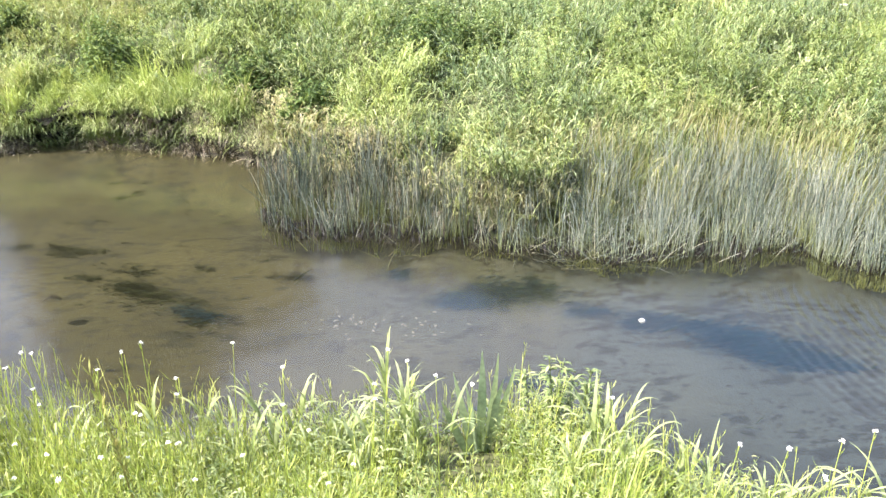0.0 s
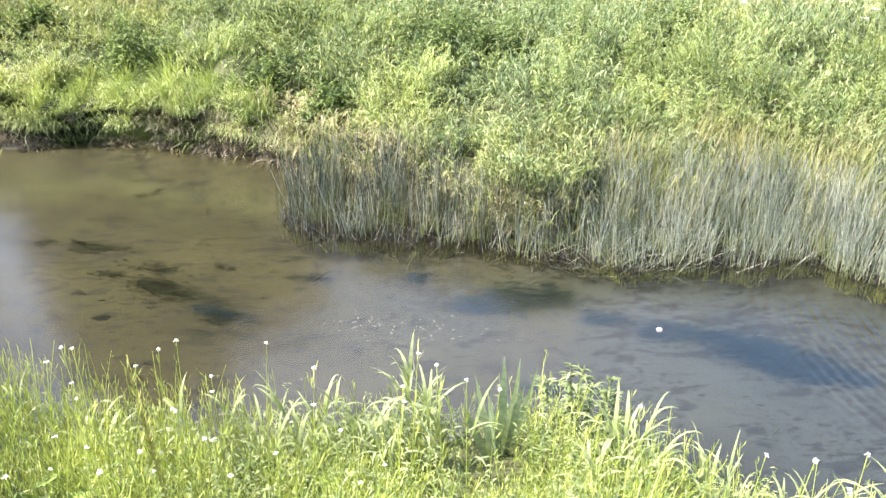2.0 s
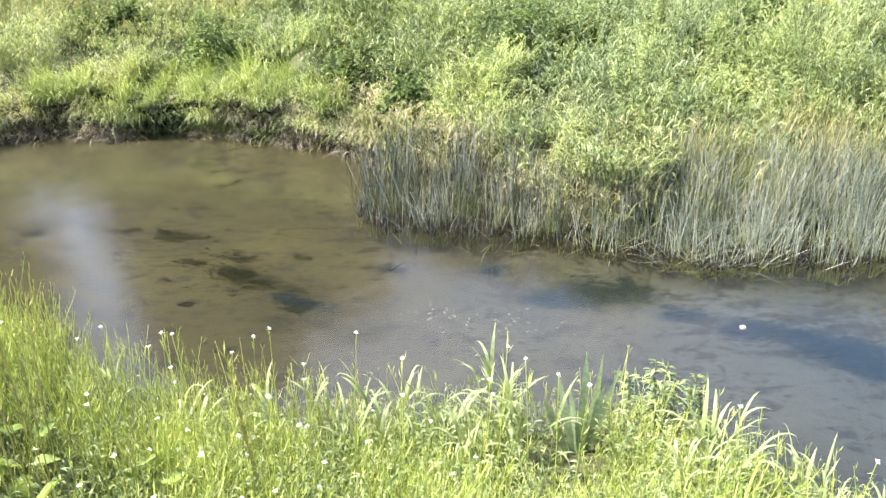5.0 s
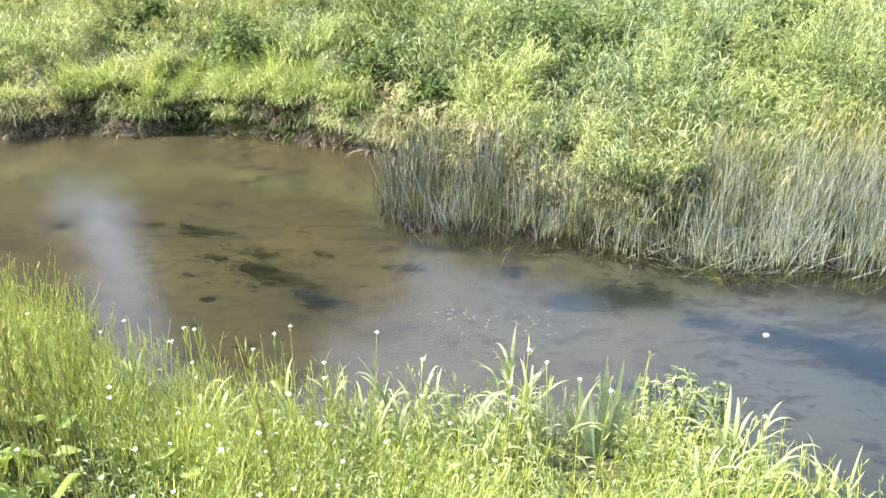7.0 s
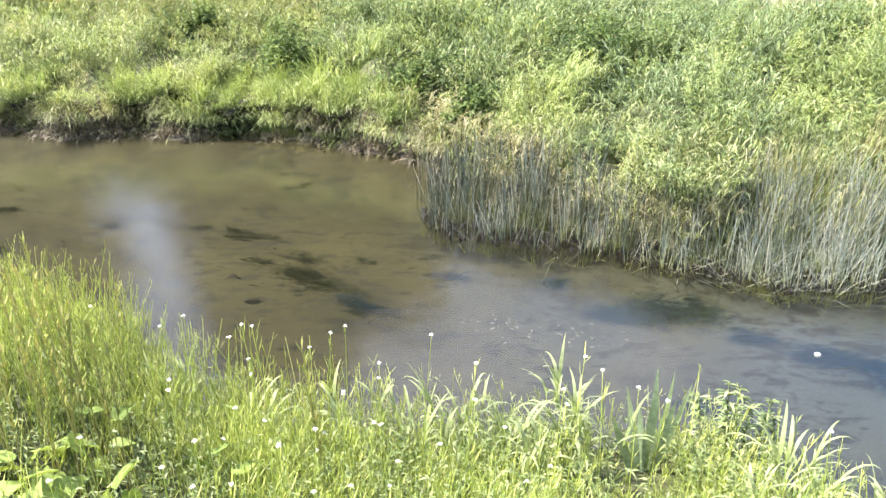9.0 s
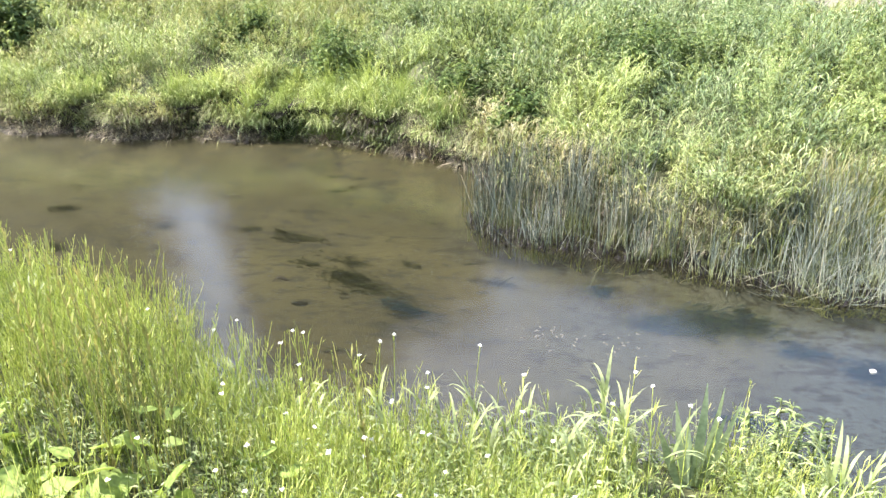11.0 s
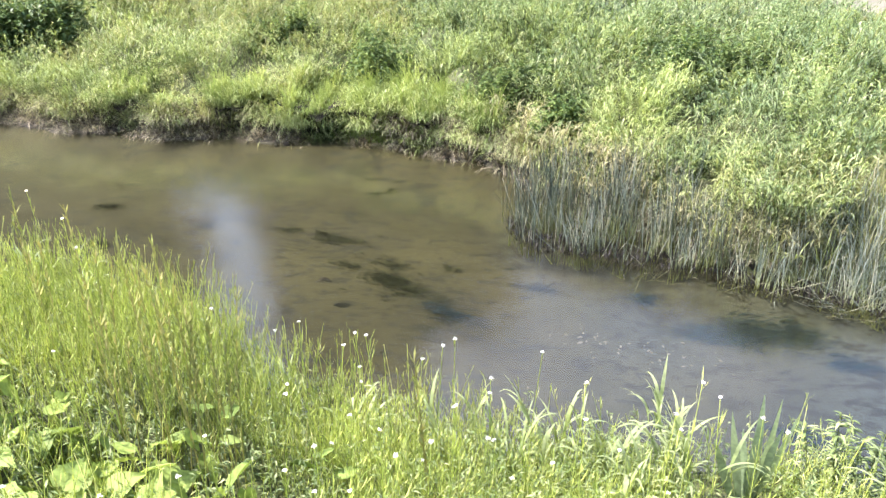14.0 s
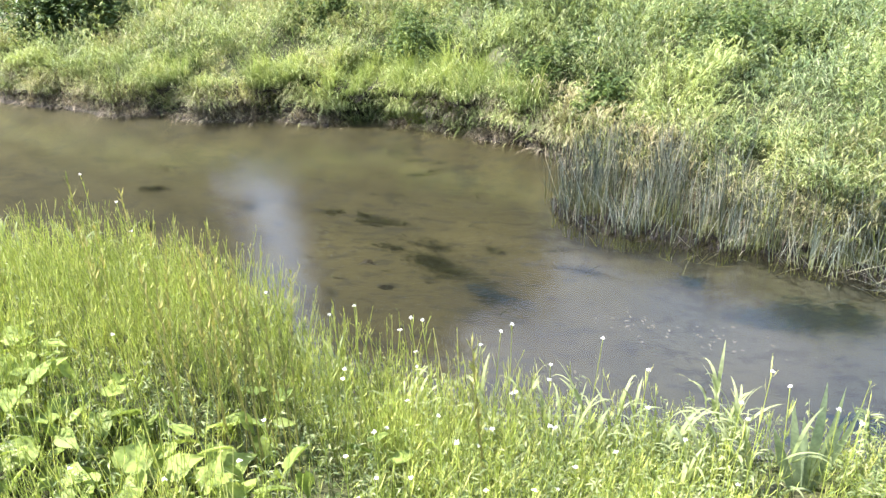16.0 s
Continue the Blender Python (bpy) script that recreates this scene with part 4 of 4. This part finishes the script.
stone = tagged(new("white_stone", lump("white_stone", 0.018, M_STONE, 3.0)), "small white stone just breaking the water", "stone")
stone.location = (1.755, 3.30, -0.004)
shapes = [lump("pebble", s, M_PEBBLE, 5.0 + s * 90) for s in (0.006, 0.009, 0.013)]
for k in range(64):
    t = rng.random()
    px = 0.15 + 0.95 * t * t + rng.normal(0, 0.10)
    py = 3.88 - 0.3 * t * t + rng.normal(0, 0.07)
    if k < 2:
        px, py = (0.21, 3.62) if k == 0 else (-0.14, 3.3)
    ob = tagged(new("pebble", shapes[k % 3] if k > 1 else shapes[2]), "pale pebble on the stream bed", "pebble", "pebbles in the stream")
    ob.location = (px, py, float(land(px, py)) + 0.004)
    ob.rotation_euler = (0, 0, rng.random() * 6)
    ob.scale = (1.0, 0.6, 0.5)
leaf_dark = piece("sunken_leaf", leaves(np.array([[-0.05, 0, 0.0], [0.05, 0.01, 0.004]]), np.array([0.1, 3.4]), np.array([0.11, 0.09]), np.array([0.075, 0.06]), np.array([0.15, 0.2])), M_ROT_SHADE)
tagged(leaf_dark, "dark curled dead leaf lying in the shallow stream", "leaf").location = (-1.45, 4.10, -0.03)

# ---------------------------------------------------------------- near bank
rng = np.random.default_rng(37)


def hollow(x, y):
    """The patch of big leaves, where little grass grows."""
    return np.exp(-(((x + 1.38) / 0.72) ** 2 + ((y - 1.60) / 0.42) ** 2) ** 2) + np.exp(-(((x + 1.02) / 0.34) ** 2 + ((y - 1.68) / 0.20) ** 2) ** 2)


def near_keep(x, y):
    ragged = 0.6 * rng.random(len(x)) ** 2
    return (y < near_edge(x) - 0.02) & (y > 0.85 - 0.1 * x - ragged) & (x > -3.8 + ragged * 1.5) & (x < 2.4 - ragged)


x, y = scatter(84000, -3.8, 2.4, 0.4, 3.8, near_keep)
left = np.clip((-0.4 - x) / 0.8, 0, 1)
keep = rng.random(len(x)) > np.maximum(0.92 * hollow(x, y), 0.93 * left)
x, y, left = x[keep], y[keep], left[keep]
n = len(x)
rim = (0.62 + 0.38 * np.clip((near_edge(x) - y - 0.1) / 0.7, 0, 1)) * (1 - 0.80 * np.exp(-(((x - 0.58) / 0.20) ** 2 + ((y - 2.02) / 0.36) ** 2) ** 2))
clumpy = np.clip(0.62 + 0.35 * bumps(x * 4.1, y * 4.1 + 2), 0.25, 1.05)
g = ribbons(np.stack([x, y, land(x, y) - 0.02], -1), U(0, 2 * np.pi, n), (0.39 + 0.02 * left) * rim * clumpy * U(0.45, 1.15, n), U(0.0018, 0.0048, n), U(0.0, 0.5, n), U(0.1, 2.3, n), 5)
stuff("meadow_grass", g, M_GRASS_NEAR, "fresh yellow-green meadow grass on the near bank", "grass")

# rougher meadow round and behind the viewpoint
for count, x0, x1, y0, y1, wide in ((34000, -7.5, 6.5, -4.0, 5.0, 0.009), (16000, -16, 14, -12, 6.5, 0.018)):
    x, y = scatter(count, x0, x1, y0, y1, lambda x, y: (y < near_edge(x) - 0.05) & ~((y > 0.6 - 0.1 * x) & (x > -3.4) & (x < 2.0)) & ((x / 1.0) ** 2 + (y / 0.7) ** 2 > 0.35))
    n = len(x)
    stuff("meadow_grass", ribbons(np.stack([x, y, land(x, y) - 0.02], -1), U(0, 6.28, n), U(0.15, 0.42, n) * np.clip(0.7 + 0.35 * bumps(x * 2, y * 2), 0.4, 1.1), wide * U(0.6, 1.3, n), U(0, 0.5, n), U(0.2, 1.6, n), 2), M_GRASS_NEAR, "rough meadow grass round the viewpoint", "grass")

def pod_stalks(x, y, hh, per=8):
    """Bare upright stalks, some forked, with slim pods that curve up from them like a candlestick's arms."""
    n = len(x)
    az = U(0, 2 * np.pi, n)
    root = np.stack([x, y, land(x, y) - 0.02], -1)
    sv, sq, su, c = stems(root, az, hh, np.full(n, 0.0015), U(0, 0.22, n), U(0, 0.35, n), segs=4, tip=0.6)
    forks = np.arange(n)
    m = len(forks)
    lo = c[forks, 1] + (c[forks, 2] - c[forks, 1]) * rng.random((m, 1))
    fv, fq, fu, fc = stems(lo, U(0, 2 * np.pi, m), hh[forks] * U(0.22, 0.5, m), np.full(m, 0.0011), U(0.5, 0.9, m), U(-0.7, -0.4, m), segs=4, tip=0.6)
    every = np.concatenate([c, fc])
    k = len(every)
    t = U(0.35, 1.0, (k, per)) * 4
    b = np.clip(t.astype(int), 0, 3)
    f = (t - b)[..., None]
    i = np.arange(k)[:, None]
    pos = (every[i, b] * (1 - f) + every[i, b + 1] * f).reshape(-1, 3)
    q = k * per
    pods = ribbons(pos, U(0, 2 * np.pi, q), U(0.022, 0.052, q), U(0.0019, 0.0030, q), U(0.5, 1.1, q), U(-1.0, -0.3, q), 2, power=1.0, belly=0.75)
    return joined([(sv, sq, su), (fv, fq, fu), pods])


# thin branching stalks with pods
x, y = scatter(14500, -3.6, 2.2, 0.5, 3.7, lambda x, y: near_keep(x, y) & (rng.random(len(x)) < np.clip(0.42 - x * 0.45, 0.24, 1)))
keep = rng.random(len(x)) > 0.60 * hollow(x, y)
x, y = x[keep], y[keep]
n = len(x)
left = np.clip((-0.3 - x) / 0.8, 0, 1)
hh = (0.33 + 0.09 * left) * (0.5 + 0.8 * rng.random(n) ** 1.2) * (1 - 0.80 * np.exp(-(((x - 0.58) / 0.20) ** 2 + ((y - 2.02) / 0.36) ** 2) ** 2))
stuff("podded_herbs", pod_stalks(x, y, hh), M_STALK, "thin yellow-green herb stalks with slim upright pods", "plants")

x, y = scatter(5200, -3.2, 2.0, 0.6, 3.5, near_keep)
keep = rng.random(len(x)) > np.maximum(np.maximum(0.35 * hollow(x, y), 0.6 * (x < -0.5) * (hollow(x, y) < 0.4)), np.exp(-(((x - 0.58) / 0.24) ** 2 + ((y - 2.0) / 0.42) ** 2) ** 2))
x, y = x[keep], y[keep]
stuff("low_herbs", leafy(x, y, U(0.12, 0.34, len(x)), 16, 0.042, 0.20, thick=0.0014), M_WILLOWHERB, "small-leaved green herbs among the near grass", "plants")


def canary_clump(px, py, n, tall, fall):
    """Reed canary grass: pale broad blades arching from stout culms."""
    th = tagged(new("reed_grass_clump"), "pale broad-bladed reed grass arching over the bank edge", "grass", "reed grass clumps")
    px, py = (px - 0.12) * 1.32 + 0.12, py * 1.32
    th.location = (px, py, float(land(px, py)) - 0.02)
    one = np.ones(1)
    for k in range(n):
        a = fall + rng.normal(0, 0.6) + (2.6 if rng.random() < 0.5 else 0)
        root = np.array([[rng.normal(0, 0.04), rng.normal(0, 0.03), 0]])
        sv, sq, su, c = stems(root, one * a, one * tall * 0.86 * rng.uniform(0.45, 0.85), one * 0.002, U(0.0, 0.25, 1), U(0.1, 0.5, 1))
        culm = piece("culm", (sv, sq, su), M_CANARY, th)
        for t in U(0.35, 1.0, 5):
            pos = np.array([[np.interp(t, [0, 1 / 3, 2 / 3, 1], c[0, :, j]) for j in range(3)]])
            piece("blade", ribbons(pos, one * (a + rng.normal(0, 1.3)), U(0.12, 0.24, 1), U(0.008, 0.015, 1), U(0.1, 0.7, 1), U(0.7, 2.9, 1), 8, power=2.4), M_CANARY, culm)
    return th


for px, py, n, tall, fall in ((-0.30, 1.72, 4, 0.48, 0.5), (-0.12, 1.70, 5, 0.50, 0.3), (0.02, 1.72, 5, 0.52, 0.2), (0.14, 1.62, 5, 0.50, 0.8), (0.26, 1.66, 5, 0.55, 0.2), (0.36, 1.58, 6, 0.56, 0.6), (0.38, 1.66, 5, 0.52, 0.0), (0.80, 1.42, 6, 0.54, 0.2),
                              (0.86, 1.50, 4, 0.50, 0.3), (0.93, 1.30, 4, 0.42, 0.5), (1.02, 1.24, 5, 0.44, 0.3), (1.12, 1.22, 5, 0.44, 0.2), (1.22, 1.14, 5, 0.44, 0.1), (1.34, 1.10, 5, 0.46, 0.4), (1.46, 1.05, 5, 0.46, 0.2), (0.2, 1.48, 4, 0.40, 0.9), (0.7, 1.32, 4, 0.40, 0.9),
                              (-2.35, 2.40, 6, 0.62, 2.6), (-2.6, 2.45, 6, 0.6, 2.8), (-2.05, 2.45, 5, 0.55, 0.6), (-1.75, 2.3, 5, 0.55, 0.5), (-2.2, 2.3, 5, 0.55, 1.5), (-0.85, 1.85, 3, 0.44, 0.2), (-0.55, 1.72, 3, 0.46, 0.4)):
    canary_clump(px, py, n, tall, fall)

# yellow flag leaves
iris = tagged(new("iris_plant"), "blue-green sword-shaped iris leaves in a fan", "plant")
iris.location = (0.67, 2.28, float(land(0.67, 2.28)) - 0.02)
for dx, a, L, le in ((-0.02, 2.9, 0.64, 0.16), (0.0, 0.4, 0.69, 0.05), (0.02, 0.2, 0.66, 0.12), (0.03, 0.1, 0.58, 0.25), (-0.04, 3.1, 0.46, 0.3), (0.015, 5.6, 0.5, 0.2), (-0.01, 2.2, 0.52, 0.1)):
    one = np.ones(1)
    g = ribbons(np.array([[dx, 0.3 * dx, 0]]), one * (a + 1.57), one * L * 0.66, one * 0.036, one * 0.02, one * 0.15, 6, belly=0.45)
    g[0][:, 0] += math.cos(a) * np.linspace(0, le * L * 0.8, 7).repeat(2)
    piece("leaf", g, M_IRIS, iris)

# tall leafy willowherb
herb = tagged(new("willowherb"), "tall green willowherb with narrow drooping leaves", "plant")
herb.location = (0.98, 2.34, float(land(0.98, 2.34)) - 0.02)
for dx, dy, L in ((0, 0, 0.57), (0.05, -0.03, 0.45), (-0.07, 0.01, 0.40), (0.11, 0.01, 0.42), (-0.03, -0.07, 0.34), (0.03, 0.06, 0.42), (0.14, -0.06, 0.30), (0.18, 0.0, 0.30)):
    one = np.ones(1)
    sv, sq, su, c = stems(np.array([[dx, dy, 0.0]]), U(0, 6.28, 1), one * L * 0.82, one * 0.003, U(0.0, 0.15, 1), U(0.0, 0.35, 1))
    m = 70
    t = U(0.2, 1.0, m)
    pos = np.stack([np.interp(t, [0, 1 / 3, 2 / 3, 1], c[0, :, k]) for k in range(3)], -1)
    piece("stem", joined([(sv, sq, su), ribbons(pos, U(0, 6.28, m), U(0.05, 0.10, m) * (1.15 - 0.6 * t), U(0.007, 0.011, m), U(0.8, 1.5, m), U(0.6, 1.7, m), 4, belly=0.4)]), M_WILLOWHERB, herb)


# white-flowered stalks
def flower_plant(px, py, top, heads=1):
    z0 = float(land(px, py))
    L = max(top - z0 + rng.uniform(-0.07, 0.02), 0.2)
    th = tagged(new("white_flower"), "small white flower on a thin branching green stalk", "flower", "white flowers")
    th.location = (px, py, z0 - 0.02)
    one = np.ones(1)
    sv, sq, su, c = stems(np.zeros((1, 3)), U(0, 6.28, 1), one * L, one * 0.0018, U(0, 0.06, 1), U(0, 0.12, 1))
    m = 12
    t = U(0.4, 0.98, m)
    pos = np.stack([np.interp(t, [0, 1 / 3, 2 / 3, 1], c[0, :, j]) for j in range(3)], -1)
    pods = ribbons(pos, U(0, 6.28, m), U(0.03, 0.07, m), np.full(m, 0.0028), U(0.3, 0.8, m), U(-0.5, 0, m), 2)
    piece("stalk", joined([(sv, sq, su), pods]), M_STALK, th)
    for k in range(heads):
        tip = c[0, -1] if k == 0 else pos[k] + np.array([rng.normal(0, 0.02), rng.normal(0, 0.02), 0.03])
        n = 14
        a = np.arange(n) * 2.4 + U(0, 0.6, n)
        r = rng.random(n) * 0.004
        g = leaves(tip + np.stack([np.cos(a) * r, np.sin(a) * r, 0.004 * rng.random(n)], -1), a, U(0.0028, 0.0052, n), np.full(n, 0.0036), U(-0.1, 1.0, n))
        piece("blossom", g, M_PETAL, th, "small white blossom")


FLOWERS = [(-0.6, 1.80, 1.0, 2), (-0.54, 1.75, 1.0, 1), (-0.46, 1.65, 1.0, 2), (-0.24, 1.72, 1.0, 2), (0.26, 1.59, 1.0, 1), (0.36, 1.60, 1.0, 1), (0.40, 1.46, 1.0, 1), (0.79, 1.28, 1.0, 1), (0.94, 1.14, 1.0, 1), (1.03, 1.13, 1.0, 1), (1.17, 1.10, 1.0, 2), (1.25, 1.09, 1.0, 1),
           (-0.66, 1.78, 0.9, 1), (-0.31, 1.69, 0.9, 1), (0.22, 1.62, 0.9, 1), (-0.26, 1.46, 0.9, 1), (-0.38, 1.42, 0.9, 2), (0.48, 1.60, 0.9, 1), (1.24, 1.16, 0.9, 1),
           (-2.05, 2.5, 1.15, 1), (-1.8, 2.3, 1.12, 1), (-0.8, 1.84, 1.02, 1), (-0.41, 1.75, 1.02, 2), (-0.6, 1.61, 0.9, 1), (-0.92, 1.46, 0.9, 1), (-0.69, 1.31, 0.9, 2), (-0.41, 1.39, 0.9, 1), (-1.33, 1.21, 0.9, 1),
           (-0.63, 1.41, 0.9, 1), (-0.94, 1.86, 0.95, 1), (-0.93, 1.29, 0.9, 2), (-0.61, 1.25, 0.9, 1), (-0.55, 1.31, 0.9, 1), (-0.28, 1.24, 0.9, 1), (-0.01, 1.72, 0.9, 1), (0.01, 1.64, 0.9, 1), (0.24, 1.70, 0.9, 1), (-0.15, 1.35, 0.88, 1), (0.1, 1.32, 0.86, 1), (-1.15, 1.9, 1.0, 1), (-1.45, 1.7, 0.95, 1),
           (-0.78, 1.6, 0.94, 2), (-0.5, 1.52, 0.92, 1), (-0.34, 1.56, 0.92, 1), (-0.2, 1.52, 0.9, 2), (-0.08, 1.48, 0.9, 1), (0.06, 1.5, 0.9, 1), (-0.48, 1.2, 0.88, 1), (-0.78, 1.18, 0.88, 1), (0.2, 1.4, 0.88, 1), (-0.7, 1.72, 0.98, 2), (-0.36, 1.82, 0.98, 1), (-0.14, 1.78, 0.96, 1), (-1.05, 1.2, 0.86, 1), (-1.6, 2.1, 1.05, 1)]
for spec in FLOWERS:
    flower_plant(*spec)

# two tall rusty-tipped stalks that stand clear of the grass
for px, py, top in ((-1.22, 1.80, 1.26), (-1.30, 1.84, 1.20), (-1.14, 1.78, 1.17), (-1.34, 1.74, 1.13), (-1.24, 1.92, 1.17), (-1.04, 1.80, 1.06), (-1.12, 1.86, 1.16), (-1.58, 2.02, 1.24), (-1.82, 2.12, 1.24), (-0.42, 1.74, 0.96)):
    z0 = float(land(px, py))
    th = tagged(new("dry_flower_stalk"), "tall thin stalk with ripening brownish pods", "plant", "tall podded stalks")
    th.location = (px, py, z0 - 0.02)
    for k in range(3):
        one = np.ones(1)
        sv, sq, su, c = stems(np.array([[rng.normal(0, 0.012), rng.normal(0, 0.012), 0]]), U(0, 6.28, 1), one * (top - z0) * (1 - 0.12 * k), one * 0.0022, U(0.02, 0.10, 1), U(0, 0.12, 1))
        m = 40
        t = U(0.5, 1.0, m)
        pos = np.stack([np.interp(t, [0, 1 / 3, 2 / 3, 1], c[0, :, j]) for j in range(3)], -1)
        piece("stalk", joined([(sv, sq, su), ribbons(pos, U(0, 6.28, m), U(0.02, 0.045, m), np.full(m, 0.006), U(0.2, 0.7, m), U(-0.4, 0, m), 2)]), M_RUSTY, th)


# big rounded leaves low on the bank
def broad_leaf(length, width):
    u = np.linspace(0, 1, 7)
    prof = np.array([0.35, 0.85, 1.0, 0.86, 0.60, 0.32, 0.03]) * rng.uniform(0.86, 1.12, 7)
    v = np.linspace(-1, 1, 5)
    P = np.stack([np.broadcast_to((u * length)[:, None], (7, 5)) - 0.10 * length * (np.abs(v)[None] * (1 - u)[:, None]), prof[:, None] * v[None] * width / 2, -0.35 * length * u[:, None] ** 2 + 0.10 * width * np.abs(v)[None] + 0.09 * width * np.sin(9 * u + rng.uniform(0, 3))[:, None] * np.cos(5 * v)[None]], -1).reshape(-1, 3)
    i = np.arange(35).reshape(7, 5)
    q = np.stack([i[:-1, :-1], i[1:, :-1], i[1:, 1:], i[:-1, 1:]], -1).reshape(-1, 4)
    return P, q, np.stack([np.tile((v + 1) / 2, 7), np.repeat(u, 5)], -1)


for px, py in ((-1.62, 1.46), (-1.42, 1.5), (-1.2, 1.44), (-1.38, 1.62), (-1.08, 1.56), (-1.12, 1.76), (-0.82, 1.30), (-1.44, 1.28), (-1.08, 1.32), (-0.68, 1.58), (-1.9, 1.8), (-1.27, 1.24), (-1.75, 1.65), (-0.95, 1.42), (-1.6, 1.2), (-1.25, 1.38), (-1.5, 1.38), (-1.32, 1.52), (-1.7, 1.52), (-1.52, 1.58), (-1.0, 1.48), (-1.15, 1.5), (-1.85, 1.45), (-1.75, 1.32), (-1.95, 1.6), (-2.0, 1.75), (-1.8, 1.7), (-1.66, 1.36), (-1.34, 1.34), (-1.18, 1.62), (-1.56, 1.66), (-2.1, 1.66), (-0.9, 1.52), (-0.98, 1.3)):
    px, py = (px + 0.2) * 1.1 - 0.2, py * 1.1
    if ((px + 1.02) / 0.24) ** 2 + ((py - 1.70) / 0.13) ** 2 < 1:
        continue
    th = tagged(new("broad_leaved_plant"), "low plant with large rounded light-green leaves", "plant", "broad-leaved plants")
    z0 = float(land(px, py))
    th.location = (px, py, z0 - 0.02)
    for k in range(7):
        a = k * 0.9 + rng.normal(0, 0.3)
        one = np.ones(1)
        L = rng.uniform(0.08, 0.28)
        sv, sq, su, c = stems(np.zeros((1, 3)), one * a, one * L, one * 0.0028, one * 0.12, one * 0.4, sides=4)
        st = piece("leaf_stalk", (sv, sq, su), M_STALK, th)
        s = rng.uniform(0.06, 0.115)
        P, q, uvs = broad_leaf(s, s * rng.uniform(0.65, 0.9))
        tip = Matrix.Translation(Vector(c[0, -1])) @ Matrix.Rotation(a, 4, "Z") @ Matrix.Rotation(rng.normal(0.1, 0.45), 4, "Y") @ Matrix.Rotation(rng.normal(0, 0.45), 4, "X")
        W = np.array([tip @ Vector(p) for p in P])
        piece("leaf", (W, q, uvs), M_BROAD, th)

# ---------------------------------------------------------------- trees and shrubs behind the far bank
rng = np.random.default_rng(41)


def tree(px, py, height, spread, name, label, n_leaf, low=0.2, leaf=0.22):
    z0 = float(land(px, py))
    th = tagged(new(name), label, "tree")
    th.location = (px, py, z0 - 0.1)
    one = np.ones(1)
    tv = stems(np.zeros((1, 3)), one * 0.5, one * height * 0.9, one * height * 0.02, one * 0.03, one * 0.08, segs=8, sides=9, tip=0.15)
    piece("trunk", tv[:3], M_BARK, th)
    m = 16
    t = U(low, 0.92, m)
    pos = np.stack([np.interp(t, np.linspace(0, 1, 9), tv[3][0, :, j]) for j in range(3)], -1)
    la = np.arange(m) * 2.4 + rng.normal(0, 0.3, m)
    LL = spread * (1.15 - 0.75 * t) * U(0.8, 1.2, m)
    lv = stems(pos, la, LL, 0.012 * height * (1.1 - t), U(0.8, 1.2, m), U(-0.5, 0.1, m), segs=4, sides=6, tip=0.2)
    piece("limbs", lv[:3], M_BARK, th)
    who = rng.integers(0, m, n_leaf)
    w = U(0.25, 1.05, n_leaf)
    kk = np.clip((w * 4).astype(int), 0, 3)
    ff = (w * 4 - kk)[:, None]
    cc = lv[3][who, kk] * (1 - ff) + lv[3][who, kk + 1] * ff + rng.normal(0, 0.1 + spread * 0.16, (n_leaf, 3))
    top = rng.random(n_leaf) < 0.12
    cc[top] = tv[3][0, -1] + rng.normal(0, spread * 0.2, (int(top.sum()), 3))
    cc[:, 2] = np.maximum(cc[:, 2], 0.3)
    LL = U(0.6, 1.3, n_leaf) * leaf
    piece("crown", folded_leaves(cc, U(0, 6.28, n_leaf), LL, LL * 0.65, U(-0.8, 0.6, n_leaf)), M_TREE, th)


for px, py, hh, sp in ((-5.05, 14.5, 8.2, 0.9), (-4.05, 15.4, 8.0, 1.15), (-9.4, 14.5, 10.5, 1.7), (-10.6, 14.2, 9.6, 2.1), (-11.0, 16.5, 10.5, 2.2), (-11.6, 14.0, 10.5, 2.6), (-13.6, 14.0, 10.0, 3.0), (-16.0, 15, 10.0, 3.0), (-19.5, 17, 11.0, 3.2)):
    tree(px, py, hh, sp, "alder_tree", "dark-leaved alder tree standing behind the far bank", 3000, low=0.06, leaf=0.6)
for px, py, hh, sp in ((-3.75, 15.0, 6.8, 1.4), (-3.5, 21.0, 9.2, 2.6), (-6.8, 16.0, 2.8, 1.1), (-2.6, 23.0, 10.0, 3.2), (1.2, 25.5, 9.2, 3.4), (6.0, 27.0, 7.8, 3.2), (11.5, 28.0, 7.4, 3.2), (17.5, 28.0, 7.4, 3.4), (24, 27, 7.4, 3.4)):
    tree(px, py, hh, sp, "willow_tree", "rounded willow tree beyond the far bank", 2200, low=0.05, leaf=0.6)
